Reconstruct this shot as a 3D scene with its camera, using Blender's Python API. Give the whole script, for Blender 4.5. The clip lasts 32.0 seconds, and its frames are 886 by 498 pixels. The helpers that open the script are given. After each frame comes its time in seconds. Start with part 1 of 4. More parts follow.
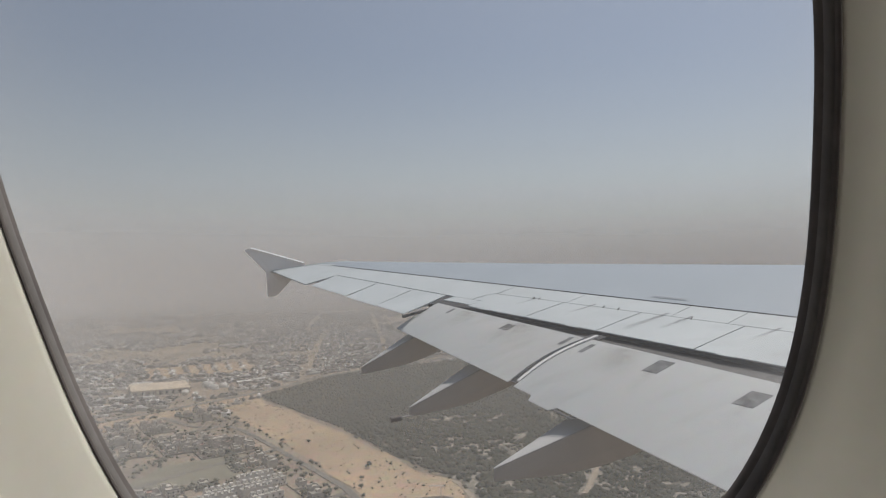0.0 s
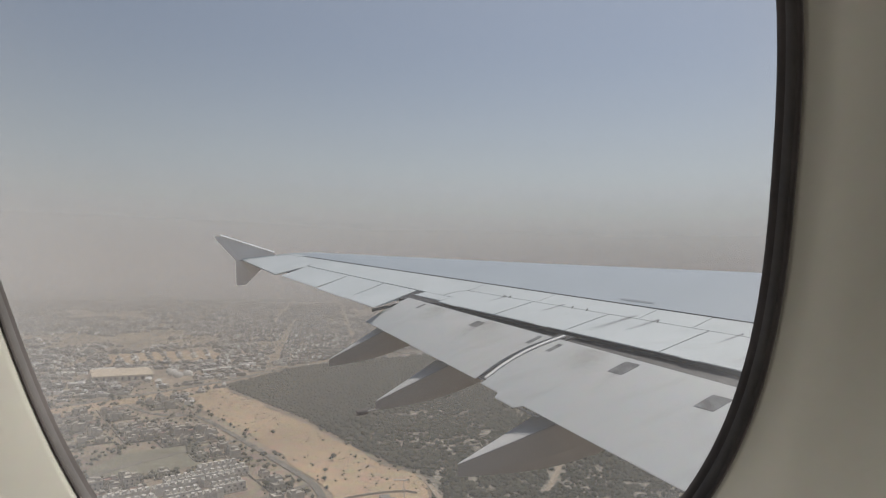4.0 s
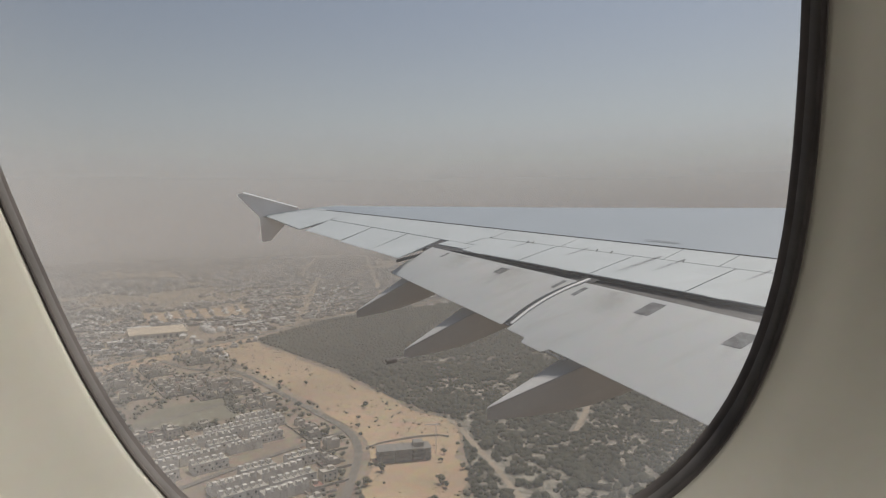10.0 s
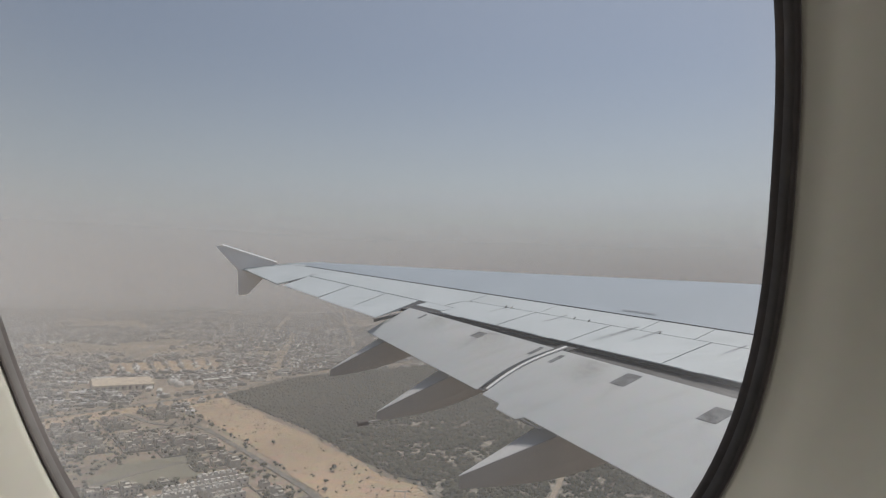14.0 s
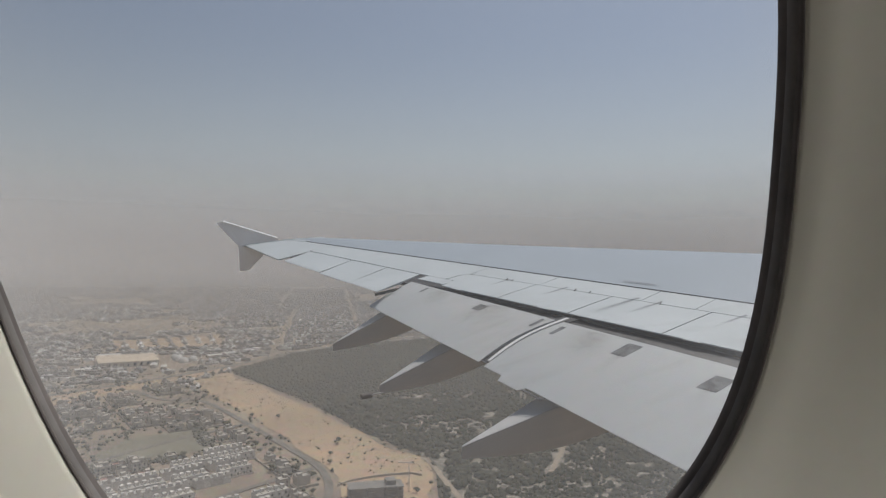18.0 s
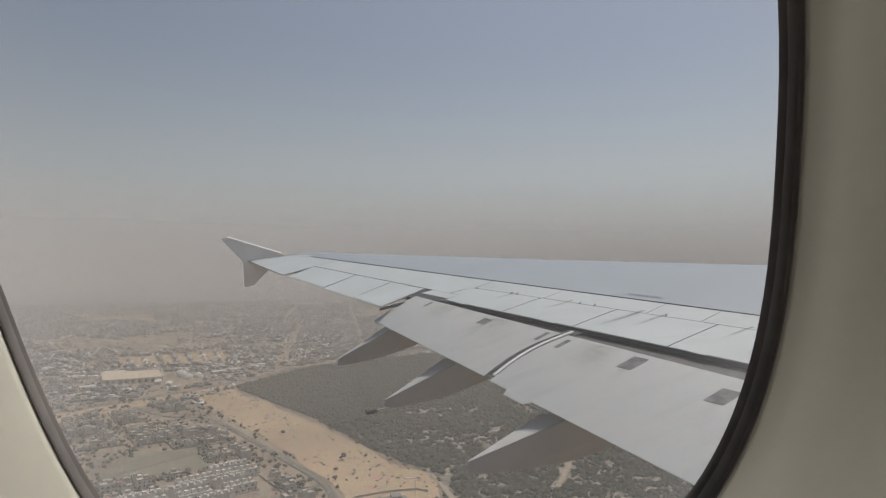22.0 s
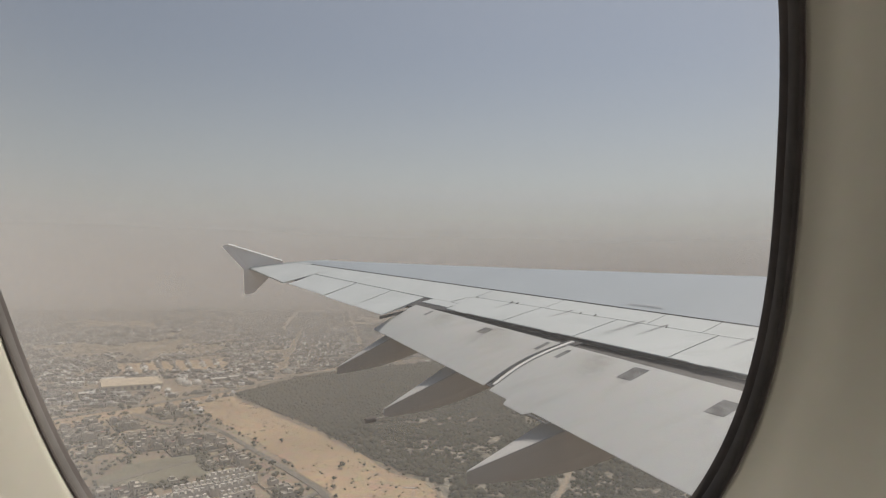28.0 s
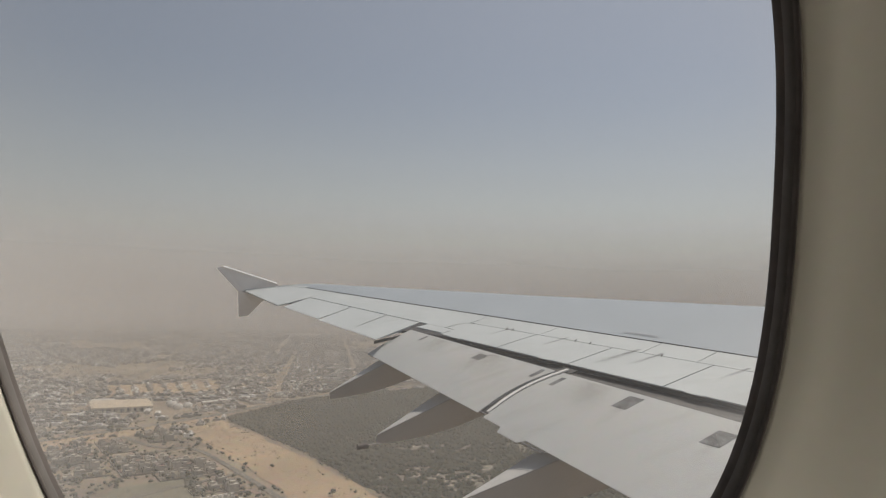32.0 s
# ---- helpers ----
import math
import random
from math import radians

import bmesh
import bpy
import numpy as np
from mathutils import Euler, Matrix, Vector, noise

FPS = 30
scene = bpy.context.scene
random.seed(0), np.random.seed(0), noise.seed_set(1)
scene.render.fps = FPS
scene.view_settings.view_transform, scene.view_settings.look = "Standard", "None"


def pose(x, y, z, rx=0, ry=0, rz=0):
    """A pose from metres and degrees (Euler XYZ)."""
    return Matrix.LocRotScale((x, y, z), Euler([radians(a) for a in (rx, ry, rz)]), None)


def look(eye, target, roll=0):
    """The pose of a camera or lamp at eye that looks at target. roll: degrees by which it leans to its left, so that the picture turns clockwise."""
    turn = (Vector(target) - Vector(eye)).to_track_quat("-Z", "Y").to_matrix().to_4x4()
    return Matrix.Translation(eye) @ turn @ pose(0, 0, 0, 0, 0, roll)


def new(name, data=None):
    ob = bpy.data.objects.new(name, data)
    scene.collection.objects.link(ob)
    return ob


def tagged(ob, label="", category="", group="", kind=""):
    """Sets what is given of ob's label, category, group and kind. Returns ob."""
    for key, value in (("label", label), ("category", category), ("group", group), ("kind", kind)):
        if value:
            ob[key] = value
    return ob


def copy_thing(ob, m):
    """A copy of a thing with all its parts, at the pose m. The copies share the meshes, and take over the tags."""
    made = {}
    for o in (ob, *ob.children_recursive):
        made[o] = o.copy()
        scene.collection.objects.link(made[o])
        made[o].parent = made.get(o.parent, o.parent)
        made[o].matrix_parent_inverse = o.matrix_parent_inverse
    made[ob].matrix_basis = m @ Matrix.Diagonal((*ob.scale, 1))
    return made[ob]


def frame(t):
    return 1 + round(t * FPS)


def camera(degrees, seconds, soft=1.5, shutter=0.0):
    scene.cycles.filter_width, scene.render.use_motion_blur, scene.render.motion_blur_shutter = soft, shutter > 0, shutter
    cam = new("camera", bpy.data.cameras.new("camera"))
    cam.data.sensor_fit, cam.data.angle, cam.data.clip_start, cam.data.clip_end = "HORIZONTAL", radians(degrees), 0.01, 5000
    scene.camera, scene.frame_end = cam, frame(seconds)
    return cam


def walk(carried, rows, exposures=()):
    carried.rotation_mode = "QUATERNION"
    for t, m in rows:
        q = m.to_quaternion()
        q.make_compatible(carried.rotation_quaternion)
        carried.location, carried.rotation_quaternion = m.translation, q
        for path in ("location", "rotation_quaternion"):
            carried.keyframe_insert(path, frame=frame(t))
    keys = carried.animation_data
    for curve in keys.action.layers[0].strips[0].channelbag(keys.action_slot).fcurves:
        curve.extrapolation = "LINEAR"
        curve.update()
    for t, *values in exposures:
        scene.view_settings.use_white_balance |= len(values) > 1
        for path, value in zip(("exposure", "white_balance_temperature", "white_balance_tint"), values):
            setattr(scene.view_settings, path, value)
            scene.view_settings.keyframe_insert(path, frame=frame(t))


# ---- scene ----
# ---- camera: held in a window seat, looking out over the wing ----
# seconds, x, y, z, yaw, pitch, roll
ROWS = (
    (0.0, -0.0026, 0.0022, -0.0040, 2.22, 1.83, 0.39),
    (0.5, -0.0029, 0.0016, -0.0035, 2.82, 1.17, 0.83),
    (1.0, -0.0032, 0.0010, -0.0030, 2.14, 2.29, -0.38),
    (1.5, -0.0026, 0.0011, -0.0021, 1.81, 2.98, -0.50),
    (2.0, -0.0020, 0.0013, -0.0012, 1.58, 1.64, -0.55),
    (2.5, -0.0027, 0.0007, -0.0008, 1.59, 2.86, -0.41),
    (3.0, -0.0034, 0.0000, -0.0004, 2.03, 3.96, 1.09),
    (3.5, -0.0022, -0.0008, 0.0002, 0.73, 2.00, -0.30),
    (4.0, -0.0010, -0.0015, 0.0008, -0.23, 1.45, -1.74),
    (4.5, -0.0011, -0.0014, 0.0008, 0.24, 2.03, -1.29),
    (6.5, -0.0016, -0.0008, 0.0006, 0.49, 1.92, -0.65),
    (7.0, -0.0018, -0.0007, 0.0006, 1.11, 1.42, -0.27),
    (7.5, -0.0013, -0.0008, 0.0006, 0.06, 1.77, 0.27),
    (8.0, -0.0008, -0.0009, 0.0005, -0.08, 2.26, -2.13),
    (8.5, -0.0008, -0.0013, 0.0002, -0.21, 1.81, -2.13),
    (9.0, -0.0009, -0.0017, -0.0002, 0.33, 0.88, -0.81),
    (9.5, -0.0003, -0.0019, -0.0005, 2.00, -3.27, -1.36),
    (10.0, 0.0002, -0.0022, -0.0008, 1.71, -3.04, 0.58),
    (10.5, 0.0005, -0.0025, 0.0013, 0.29, -1.24, 0.48),
    (11.0, 0.0007, -0.0027, 0.0034, 1.53, -1.08, -0.08),
    (11.5, 0.0005, -0.0018, 0.0027, 0.89, -1.20, 0.75),
    (12.0, 0.0002, -0.0009, 0.0020, 1.16, -0.87, 0.39),
    (12.5, 0.0002, -0.0003, 0.0010, 0.82, 0.54, 1.03),
    (13.0, 0.0002, 0.0002, 0.0001, -0.02, 0.91, -0.04),
    (13.5, 0.0007, 0.0004, 0.0005, -0.21, 1.97, -1.58),
    (14.0, 0.0012, 0.0005, 0.0009, -0.06, 2.35, -1.98),
    (14.5, 0.0011, 0.0004, 0.0009, 0.41, 1.50, 0.06),
    (16.5, 0.0007, -0.0003, 0.0011, -0.10, 1.81, -1.17),
    (17.0, 0.0006, -0.0004, 0.0011, 0.31, 1.39, -0.80),
    (17.5, 0.0006, -0.0003, 0.0013, 0.20, 0.38, -0.97),
    (18.0, 0.0007, -0.0002, 0.0015, -0.00, 0.04, -1.23),
    (18.5, 0.0010, 0.0000, 0.0017, -0.21, 0.86, -1.51),
    (19.0, 0.0014, 0.0002, 0.0019, 0.39, -0.76, -1.55),
    (19.5, 0.0018, 0.0002, 0.0018, 0.13, -1.57, -2.08),
    (20.0, 0.0022, 0.0002, 0.0016, 0.13, -0.11, -2.17),
    (20.5, 0.0016, 0.0002, 0.0013, 0.11, -0.10, -2.17),
    (21.0, 0.0010, 0.0001, 0.0010, 0.08, 0.12, -1.39),
    (21.5, 0.0010, 0.0001, 0.0008, -0.00, 0.25, -1.28),
    (22.0, 0.0009, 0.0001, 0.0007, 0.36, 1.26, -0.76),
    (22.5, 0.0006, 0.0006, 0.0006, 0.13, 0.23, -0.02),
    (23.0, 0.0003, 0.0010, 0.0005, 0.17, 0.80, -0.81),
    (23.5, 0.0007, 0.0008, 0.0003, 0.27, 0.27, -0.54),
    (24.0, 0.0011, 0.0007, -0.0000, 0.01, 1.67, -1.28),
    (24.5, 0.0010, 0.0007, -0.0003, -0.07, 1.04, -1.09),
    (25.0, 0.0009, 0.0006, -0.0006, -0.13, 1.62, -1.07),
    (25.5, 0.0010, 0.0007, -0.0008, 0.17, 2.16, -1.09),
    (27.5, 0.0014, 0.0008, -0.0016, -0.55, 3.15, -2.64),
    (28.0, 0.0015, 0.0009, -0.0017, 0.41, 2.03, -1.23),
    (28.5, 0.0016, 0.0008, -0.0015, 0.06, 2.42, -0.87),
    (29.0, 0.0016, 0.0008, -0.0013, 0.27, 2.28, -1.23),
    (29.5, 0.0018, 0.0009, -0.0009, 0.93, 1.05, -1.11),
    (30.0, 0.0020, 0.0010, -0.0005, 0.55, 2.08, -2.00),
    (30.5, 0.0012, 0.0011, -0.0002, 0.43, 4.50, -1.92),
    (31.0, 0.0005, 0.0012, 0.0000, 0.86, 4.45, -1.64),
    (31.5, 0.0006, 0.0010, 0.0001, 0.03, 4.86, -2.25),
    (32.0, 0.0006, 0.0009, 0.0002, 0.00, 4.24, -2.06),
)
cam = camera(68.0, 32.0, soft=1.25)
EXPOSURES = ((0.0, 0.12, 6300, 10), (4.0, 0.12, 6325, 10), (8.0, 0.09, 6350, 10), (10.0, 0.03, 6500, 10), (12.0, 0.03, 6450, 10), (14.0, 0.05, 6250, 10), (19.0, 0.03, 6200, 10), (22.0, 0.03, 6450, 10), (24.0, 0.12, 6550, 10), (25.0, 0.10, 6600, 10), (28.0, 0.12, 6750, 10), (30.0, 0.09, 6800, 10), (32.0, 0.07, 6800, 10))
walk(cam, [(t, pose(x, y, z, 90 + p, r, w)) for t, x, y, z, w, p, r in ROWS], EXPOSURES)

# ---- world and sun ----
SUN_ELEVATION, SUN_AZIMUTH = 69.0, 48.0   # azimuth: degrees from +y towards +x
world = bpy.data.worlds.new("dusty_sky")
scene.world = world
world.use_nodes = True
wn, wl = world.node_tree.nodes, world.node_tree.links
wn.clear()
w_sky = wn.new("ShaderNodeTexSky")
w_sky.sky_type = "NISHITA"
w_sky.sun_disc = False
w_sky.sun_elevation = radians(SUN_ELEVATION)
w_sky.sun_rotation = radians(SUN_AZIMUTH)
w_sky.air_density, w_sky.dust_density, w_sky.ozone_density = 1.0, 3.0, 1.3
w_bg = wn.new("ShaderNodeBackground")
w_bg.inputs["Strength"].default_value = 0.069
# dust greys the sky towards the horizon and brightens it towards the sun
w_tc, w_sep = wn.new("ShaderNodeTexCoord"), wn.new("ShaderNodeSeparateXYZ")
w_rise = wn.new("ShaderNodeMapRange")
w_rise.interpolation_type = "SMOOTHSTEP"
w_rise.inputs["From Min"].default_value, w_rise.inputs["From Max"].default_value = 0.0, 0.34
w_rise.inputs["To Min"].default_value, w_rise.inputs["To Max"].default_value = 0.85, 0.22
w_tint = wn.new("ShaderNodeMix")
w_tint.data_type = "RGBA"
w_tint.inputs["B"].default_value = (6.2, 6.45, 6.4, 1)
w_out = wn.new("ShaderNodeOutputWorld")
wl.new(w_tc.outputs["Generated"], w_sep.inputs[0])
wl.new(w_sep.outputs["Z"], w_rise.inputs["Value"])
wl.new(w_rise.outputs[0], w_tint.inputs["Factor"])
wl.new(w_sky.outputs[0], w_tint.inputs["A"])
w_side, w_glow = wn.new("ShaderNodeVectorMath"), wn.new("ShaderNodeMapRange")
w_side.operation = "DOT_PRODUCT"
w_side.inputs[1].default_value = (math.sin(radians(SUN_AZIMUTH)), math.cos(radians(SUN_AZIMUTH)), 0.0)
w_glow.inputs["From Min"].default_value, w_glow.inputs["From Max"].default_value = -0.1, 1.0
w_glow.inputs["To Min"].default_value, w_glow.inputs["To Max"].default_value = 0.78, 1.10
w_lit = wn.new("ShaderNodeVectorMath")
w_lit.operation = "SCALE"
wl.new(w_tc.outputs["Generated"], w_side.inputs[0])
wl.new(w_side.outputs["Value"], w_glow.inputs["Value"])
wl.new(w_tint.outputs["Result"], w_lit.inputs[0])
wl.new(w_glow.outputs[0], w_lit.inputs["Scale"])
wl.new(w_lit.outputs[0], w_bg.inputs["Color"])
wl.new(w_bg.outputs[0], w_out.inputs["Surface"])

sun = new("sun", bpy.data.lights.new("sun", "SUN"))
sun.data.energy, sun.data.angle, sun.data.color = 2.45, radians(2.0), (1.0, 0.94, 0.84)
sa, se = radians(SUN_AZIMUTH), radians(SUN_ELEVATION)
SUN_WAY = Vector((math.sin(sa) * math.cos(se), math.cos(sa) * math.cos(se), math.sin(se)))
sun.matrix_world = look(SUN_WAY * 50, (0, 0, 0))

# ---- helpers of this scene ----
HEADING = radians(26.0)   # the aircraft's lateral axis against the world's y
PLANE = Matrix.Rotation(HEADING, 4, "Z")
GROUND = -200.0


def air(f, l, z):
    """A point of the aircraft: metres ahead of, outboard of and above the seat."""
    return PLANE @ Vector((f, l, z))


def mesh_of(name, verts, faces, material, smooth=False):
    me = bpy.data.meshes.new(name)
    me.from_pydata([tuple(v) for v in verts], [], [tuple(f) for f in faces])
    me.materials.append(material)
    if smooth:
        me.polygons.foreach_set("use_smooth", [True] * len(me.polygons))
    me.update()
    return me


def part(name, me, parent, label=""):
    ob = new(name, me)
    ob.parent = parent
    if label:
        tagged(ob, label)
    return ob


def empty(name, m=None):
    ob = new(name)
    ob.empty_display_size = 0.3
    if m is not None:
        ob.matrix_world = m
    return ob


# ---- materials ----
def material(name, base, rough=0.6, metal=0.0, scale=3.0, vary=0.12, bump=0.0, second=None, fine=0.0, coords="Object", rnd=0.0, coat=0.0, streak=0.0):
    m = bpy.data.materials.new(name)
    m.use_nodes = True
    n, k = m.node_tree.nodes, m.node_tree.links
    b = n["Principled BSDF"]
    tc = n.new("ShaderNodeTexCoord")
    big = n.new("ShaderNodeTexNoise")
    big.inputs["Scale"].default_value, big.inputs["Detail"].default_value, big.inputs["Roughness"].default_value = scale, 6.0, 0.62
    k.new(tc.outputs[coords], big.inputs["Vector"])
    ramp = n.new("ShaderNodeValToRGB")
    ramp.color_ramp.elements[0].position, ramp.color_ramp.elements[1].position = 0.32, 0.68
    lo = [c * (1 - vary) for c in base]
    hi = [min(1.0, c * (1 + vary)) for c in base] if second is None else second
    ramp.color_ramp.elements[0].color, ramp.color_ramp.elements[1].color = (*lo, 1), (*hi, 1)
    k.new(big.outputs["Fac"], ramp.inputs["Fac"])
    colour = ramp.outputs["Color"]
    if fine:
        small = n.new("ShaderNodeTexNoise")
        small.inputs["Scale"].default_value, small.inputs["Detail"].default_value = scale * 14, 4.0
        k.new(tc.outputs[coords], small.inputs["Vector"])
        mul = n.new("ShaderNodeMix")
        mul.data_type, mul.blend_type = "RGBA", "OVERLAY"
        mul.inputs["Factor"].default_value = fine
        k.new(colour, mul.inputs["A"])
        k.new(small.outputs["Color"], mul.inputs["B"])
        colour = mul.outputs["Result"]
    if rnd:
        source = n.new("ShaderNodeObjectInfo").outputs["Random"] if coords == "Object" else n.new("ShaderNodeNewGeometry").outputs["Random Per Island"]
        hsv = n.new("ShaderNodeHueSaturation")
        mp = n.new("ShaderNodeMapRange")
        mp.inputs["To Min"].default_value, mp.inputs["To Max"].default_value = 1 - rnd, 1 + rnd * 0.6
        k.new(source, mp.inputs["Value"])
        k.new(mp.outputs[0], hsv.inputs["Value"])
        k.new(colour, hsv.inputs["Color"])
        colour = hsv.outputs["Color"]
    if streak:
        turn = n.new("ShaderNodeMapping")
        turn.inputs["Rotation"].default_value, turn.inputs["Scale"].default_value = (0, 0, -HEADING), (0.22, 2.4, 0.6)
        lines, keep, soil = n.new("ShaderNodeTexNoise"), n.new("ShaderNodeMapRange"), n.new("ShaderNodeMix")
        lines.inputs["Scale"].default_value, lines.inputs["Detail"].default_value = 1.0, 5.0
        keep.inputs["From Min"].default_value, keep.inputs["From Max"].default_value = 0.52, 0.80
        keep.inputs["To Max"].default_value = streak
        soil.data_type = "RGBA"
        soil.inputs["B"].default_value = (0.20, 0.17, 0.135, 1)
        k.new(tc.outputs["Object"], turn.inputs["Vector"])
        k.new(turn.outputs[0], lines.inputs["Vector"])
        k.new(lines.outputs["Fac"], keep.inputs["Value"])
        k.new(keep.outputs[0], soil.inputs["Factor"])
        k.new(colour, soil.inputs["A"])
        colour = soil.outputs["Result"]
    k.new(colour, b.inputs["Base Color"])
    b.inputs["Roughness"].default_value, b.inputs["Metallic"].default_value = rough, metal
    b.inputs["Coat Weight"].default_value, b.inputs["Coat Roughness"].default_value = coat, 0.12
    if bump:
        bp = n.new("ShaderNodeBump")
        bp.inputs["Strength"].default_value, bp.inputs["Distance"].default_value = bump, 0.02
        k.new(big.outputs["Fac"], bp.inputs["Height"])
        k.new(bp.outputs[0], b.inputs["Normal"])
    return m


WING_WHITE = material("wing_white_paint", (0.45, 0.485, 0.50), 0.5, scale=0.6, vary=0.06, fine=0.06, streak=0.18)
WING_GREY = material("wing_grey_paint", (0.35, 0.39, 0.425), 0.30, scale=0.4, vary=0.04, fine=0.03)
FLAP_GREY = material("flap_grey_paint", (0.475, 0.50, 0.515), 0.5, scale=0.28, vary=0.05, second=(0.49, 0.49, 0.48), fine=0.06, streak=0.2)
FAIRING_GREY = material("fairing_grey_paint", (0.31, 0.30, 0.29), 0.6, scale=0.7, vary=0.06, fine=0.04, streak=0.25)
FENCE_WHITE = material("fence_white_paint", (0.76, 0.755, 0.75), 0.5, scale=0.8, vary=0.05, fine=0.04)
SEAM = material("dark_sealant", (0.035, 0.035, 0.04), 0.7, scale=4, vary=0.2)
# lighter twin of FAIRING_GREY: sunlight on the fairing tops put into the colour
FAIRING_LIT = material("fairing_lit_top", (0.44, 0.435, 0.43), 0.5, scale=0.9, vary=0.08, fine=0.08, streak=0.2)
# near-black tone that puts the shade of the wing's gaps into the colour
GAP_DARK = material("gap_shade", (0.062, 0.06, 0.062), 0.55, scale=2.0, vary=0.3)
HATCH = material("worn_grip_patch", (0.13, 0.13, 0.135), 0.8, scale=2.2, vary=0.45, second=(0.25, 0.255, 0.26), fine=0.35)
NOZZLE = material("sooty_metal", (0.06, 0.045, 0.04), 0.6, scale=9, vary=0.4)
RUBBER = material("black_rubber", (0.080, 0.069, 0.066), 0.85, scale=40, vary=0.25)
RUBBER_GREY = material("grey_rubber", (0.112, 0.104, 0.103), 0.9, scale=40, vary=0.2)
CABIN = material("cabin_plastic", (0.595, 0.573, 0.522), 0.5, scale=14, vary=0.03, fine=0.05, bump=0.02)
CEILING = material("cabin_ceiling_plastic", (0.7, 0.69, 0.66), 0.6, scale=6, vary=0.03)
CARPET = material("cabin_carpet", (0.08, 0.075, 0.07), 0.95, scale=30, vary=0.3)
SAND = material("desert_sand", (0.37, 0.265, 0.168), 0.95, scale=0.006, vary=0.2, second=(0.45, 0.33, 0.21), fine=0.25)
TOWN_SOIL = material("town_dust", (0.225, 0.178, 0.132), 0.95, scale=0.010, vary=0.3, second=(0.335, 0.264, 0.19), fine=0.35)
# nearly as dark as the crowns: shade between the trees put into the colour
SHADED_SOIL = material("forest_floor", (0.045, 0.043, 0.028), 0.95, scale=0.012, vary=0.3, second=(0.07, 0.064, 0.042), fine=0.3)
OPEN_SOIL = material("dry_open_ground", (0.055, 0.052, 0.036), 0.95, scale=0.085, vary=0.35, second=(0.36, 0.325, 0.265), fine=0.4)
FIELD_SOIL = material("fallow_field", (0.165, 0.152, 0.105), 0.95, scale=0.03, vary=0.2, second=(0.21, 0.192, 0.138), fine=0.25)
ASPHALT = material("dusty_asphalt", (0.145, 0.13, 0.112), 0.9, scale=0.05, vary=0.2, second=(0.19, 0.168, 0.14), fine=0.25)
TRACK = material("packed_track", (0.30, 0.245, 0.185), 0.95, scale=0.03, vary=0.12, fine=0.2)

# ---- the wing ----
TAN_CHORD = 0.2309
FLAP_FALL, FLAP_AHEAD, FLAP_UP = 0.605, 0.06, 0.08


def te_f(l):
    return 15.4 - 0.358 * (l - 12.75)


def te_z(l):
    return -2.74 + 0.1085 * (l - 12.75)


def on_wing(l, b, up=0.0):
    """A point of the wing's top: l metres out, b metres behind the fixed trailing edge."""
    return air(te_f(l) - b, l, te_z(l) - TAN_CHORD * b + up)


def on_flap(l, b, up=0.0):
    return air(te_f(l) - b + FLAP_AHEAD, l, te_z(l) - FLAP_FALL * b + FLAP_UP + up)


def lead_b(l):
    """How far the leading edge lies ahead of the trailing edge (negative)."""
    f = 10.35 + 0.746 * (36.0 - l)
    if l > 36.0:
        u = min(1.0, (l - 36.0) / 2.2)
        f -= 2.6 * u ** 2.2
    return te_f(l) - f


def dark_b(l):
    return -(2.09 + 0.092 * (36.2 - l))


def spoiler_b(l):
    return -(2.0 + 0.077 * (24.3 - l))


def aileron_te(l):
    return 0.9 + 0.099 * (33.1 - l)


def flap_te(l):
    return 1.80 + 0.143 * (25.45 - l)


def plate(name, corner, nl, nb, place, thick, mat, parent, label="", taper=1.0, crown=0.0):
    """A panel with thickness: corner(u, v) gives (l, b) for u along the span and v from front to back."""
    verts, faces = [], []
    for side in (0, 1):
        for i in range(nl + 1):
            for j in range(nb + 1):
                u, v = i / nl, j / nb
                l, b = corner(u, v)
                th = thick * (1 - v + v * taper)
                bow = crown * math.sin(math.pi * v)
                verts.append(place(l, b, bow if side == 0 else bow - th))
    row, half = nb + 1, (nl + 1) * (nb + 1)
    for i in range(nl):
        for j in range(nb):
            a = i * row + j
            faces.append((a, a + 1, a + row + 1, a + row))
            faces.append((half + a, half + a + row, half + a + row + 1, half + a + 1))
    for i in range(nl):
        a, e = i * row, i * row + nb
        faces.append((a, a + row, half + a + row, half + a))
        faces.append((e, half + e, half + e + row, e + row))
    for j in range(nb):
        a, e = j, nl * row + j
        faces.append((a, half + a, half + a + 1, a + 1))
        faces.append((e, e + 1, half + e + 1, half + e))
    return part(name, mesh_of(name, verts, faces, mat), parent, label)


def lerp(a, b, u):
    return a + (b - a) * u


wing = tagged(empty("airliner_wing"), "white and grey swept airliner wing with flaps lowered", "aircraft wing")

# wing box: dark body under the panels, with a rounded nose
verts, faces = [], []
STATIONS = [5.0, 8.0, 11.0, 14.0, 17.0, 20.0, 23.0, 26.0, 29.0, 32.0, 34.5, 36.0, 36.8, 37.4, 37.9, 38.2]
NOSE = [(0.0, -0.035), (0.25, -0.036), (0.5, -0.037), (0.75, -0.04), (0.93, -0.06), (0.985, -0.12), (1.0, -0.24), (0.985, -0.38), (0.9, -0.6), (0.6, -1.0), (0.25, -0.72), (0.0, -0.20)]
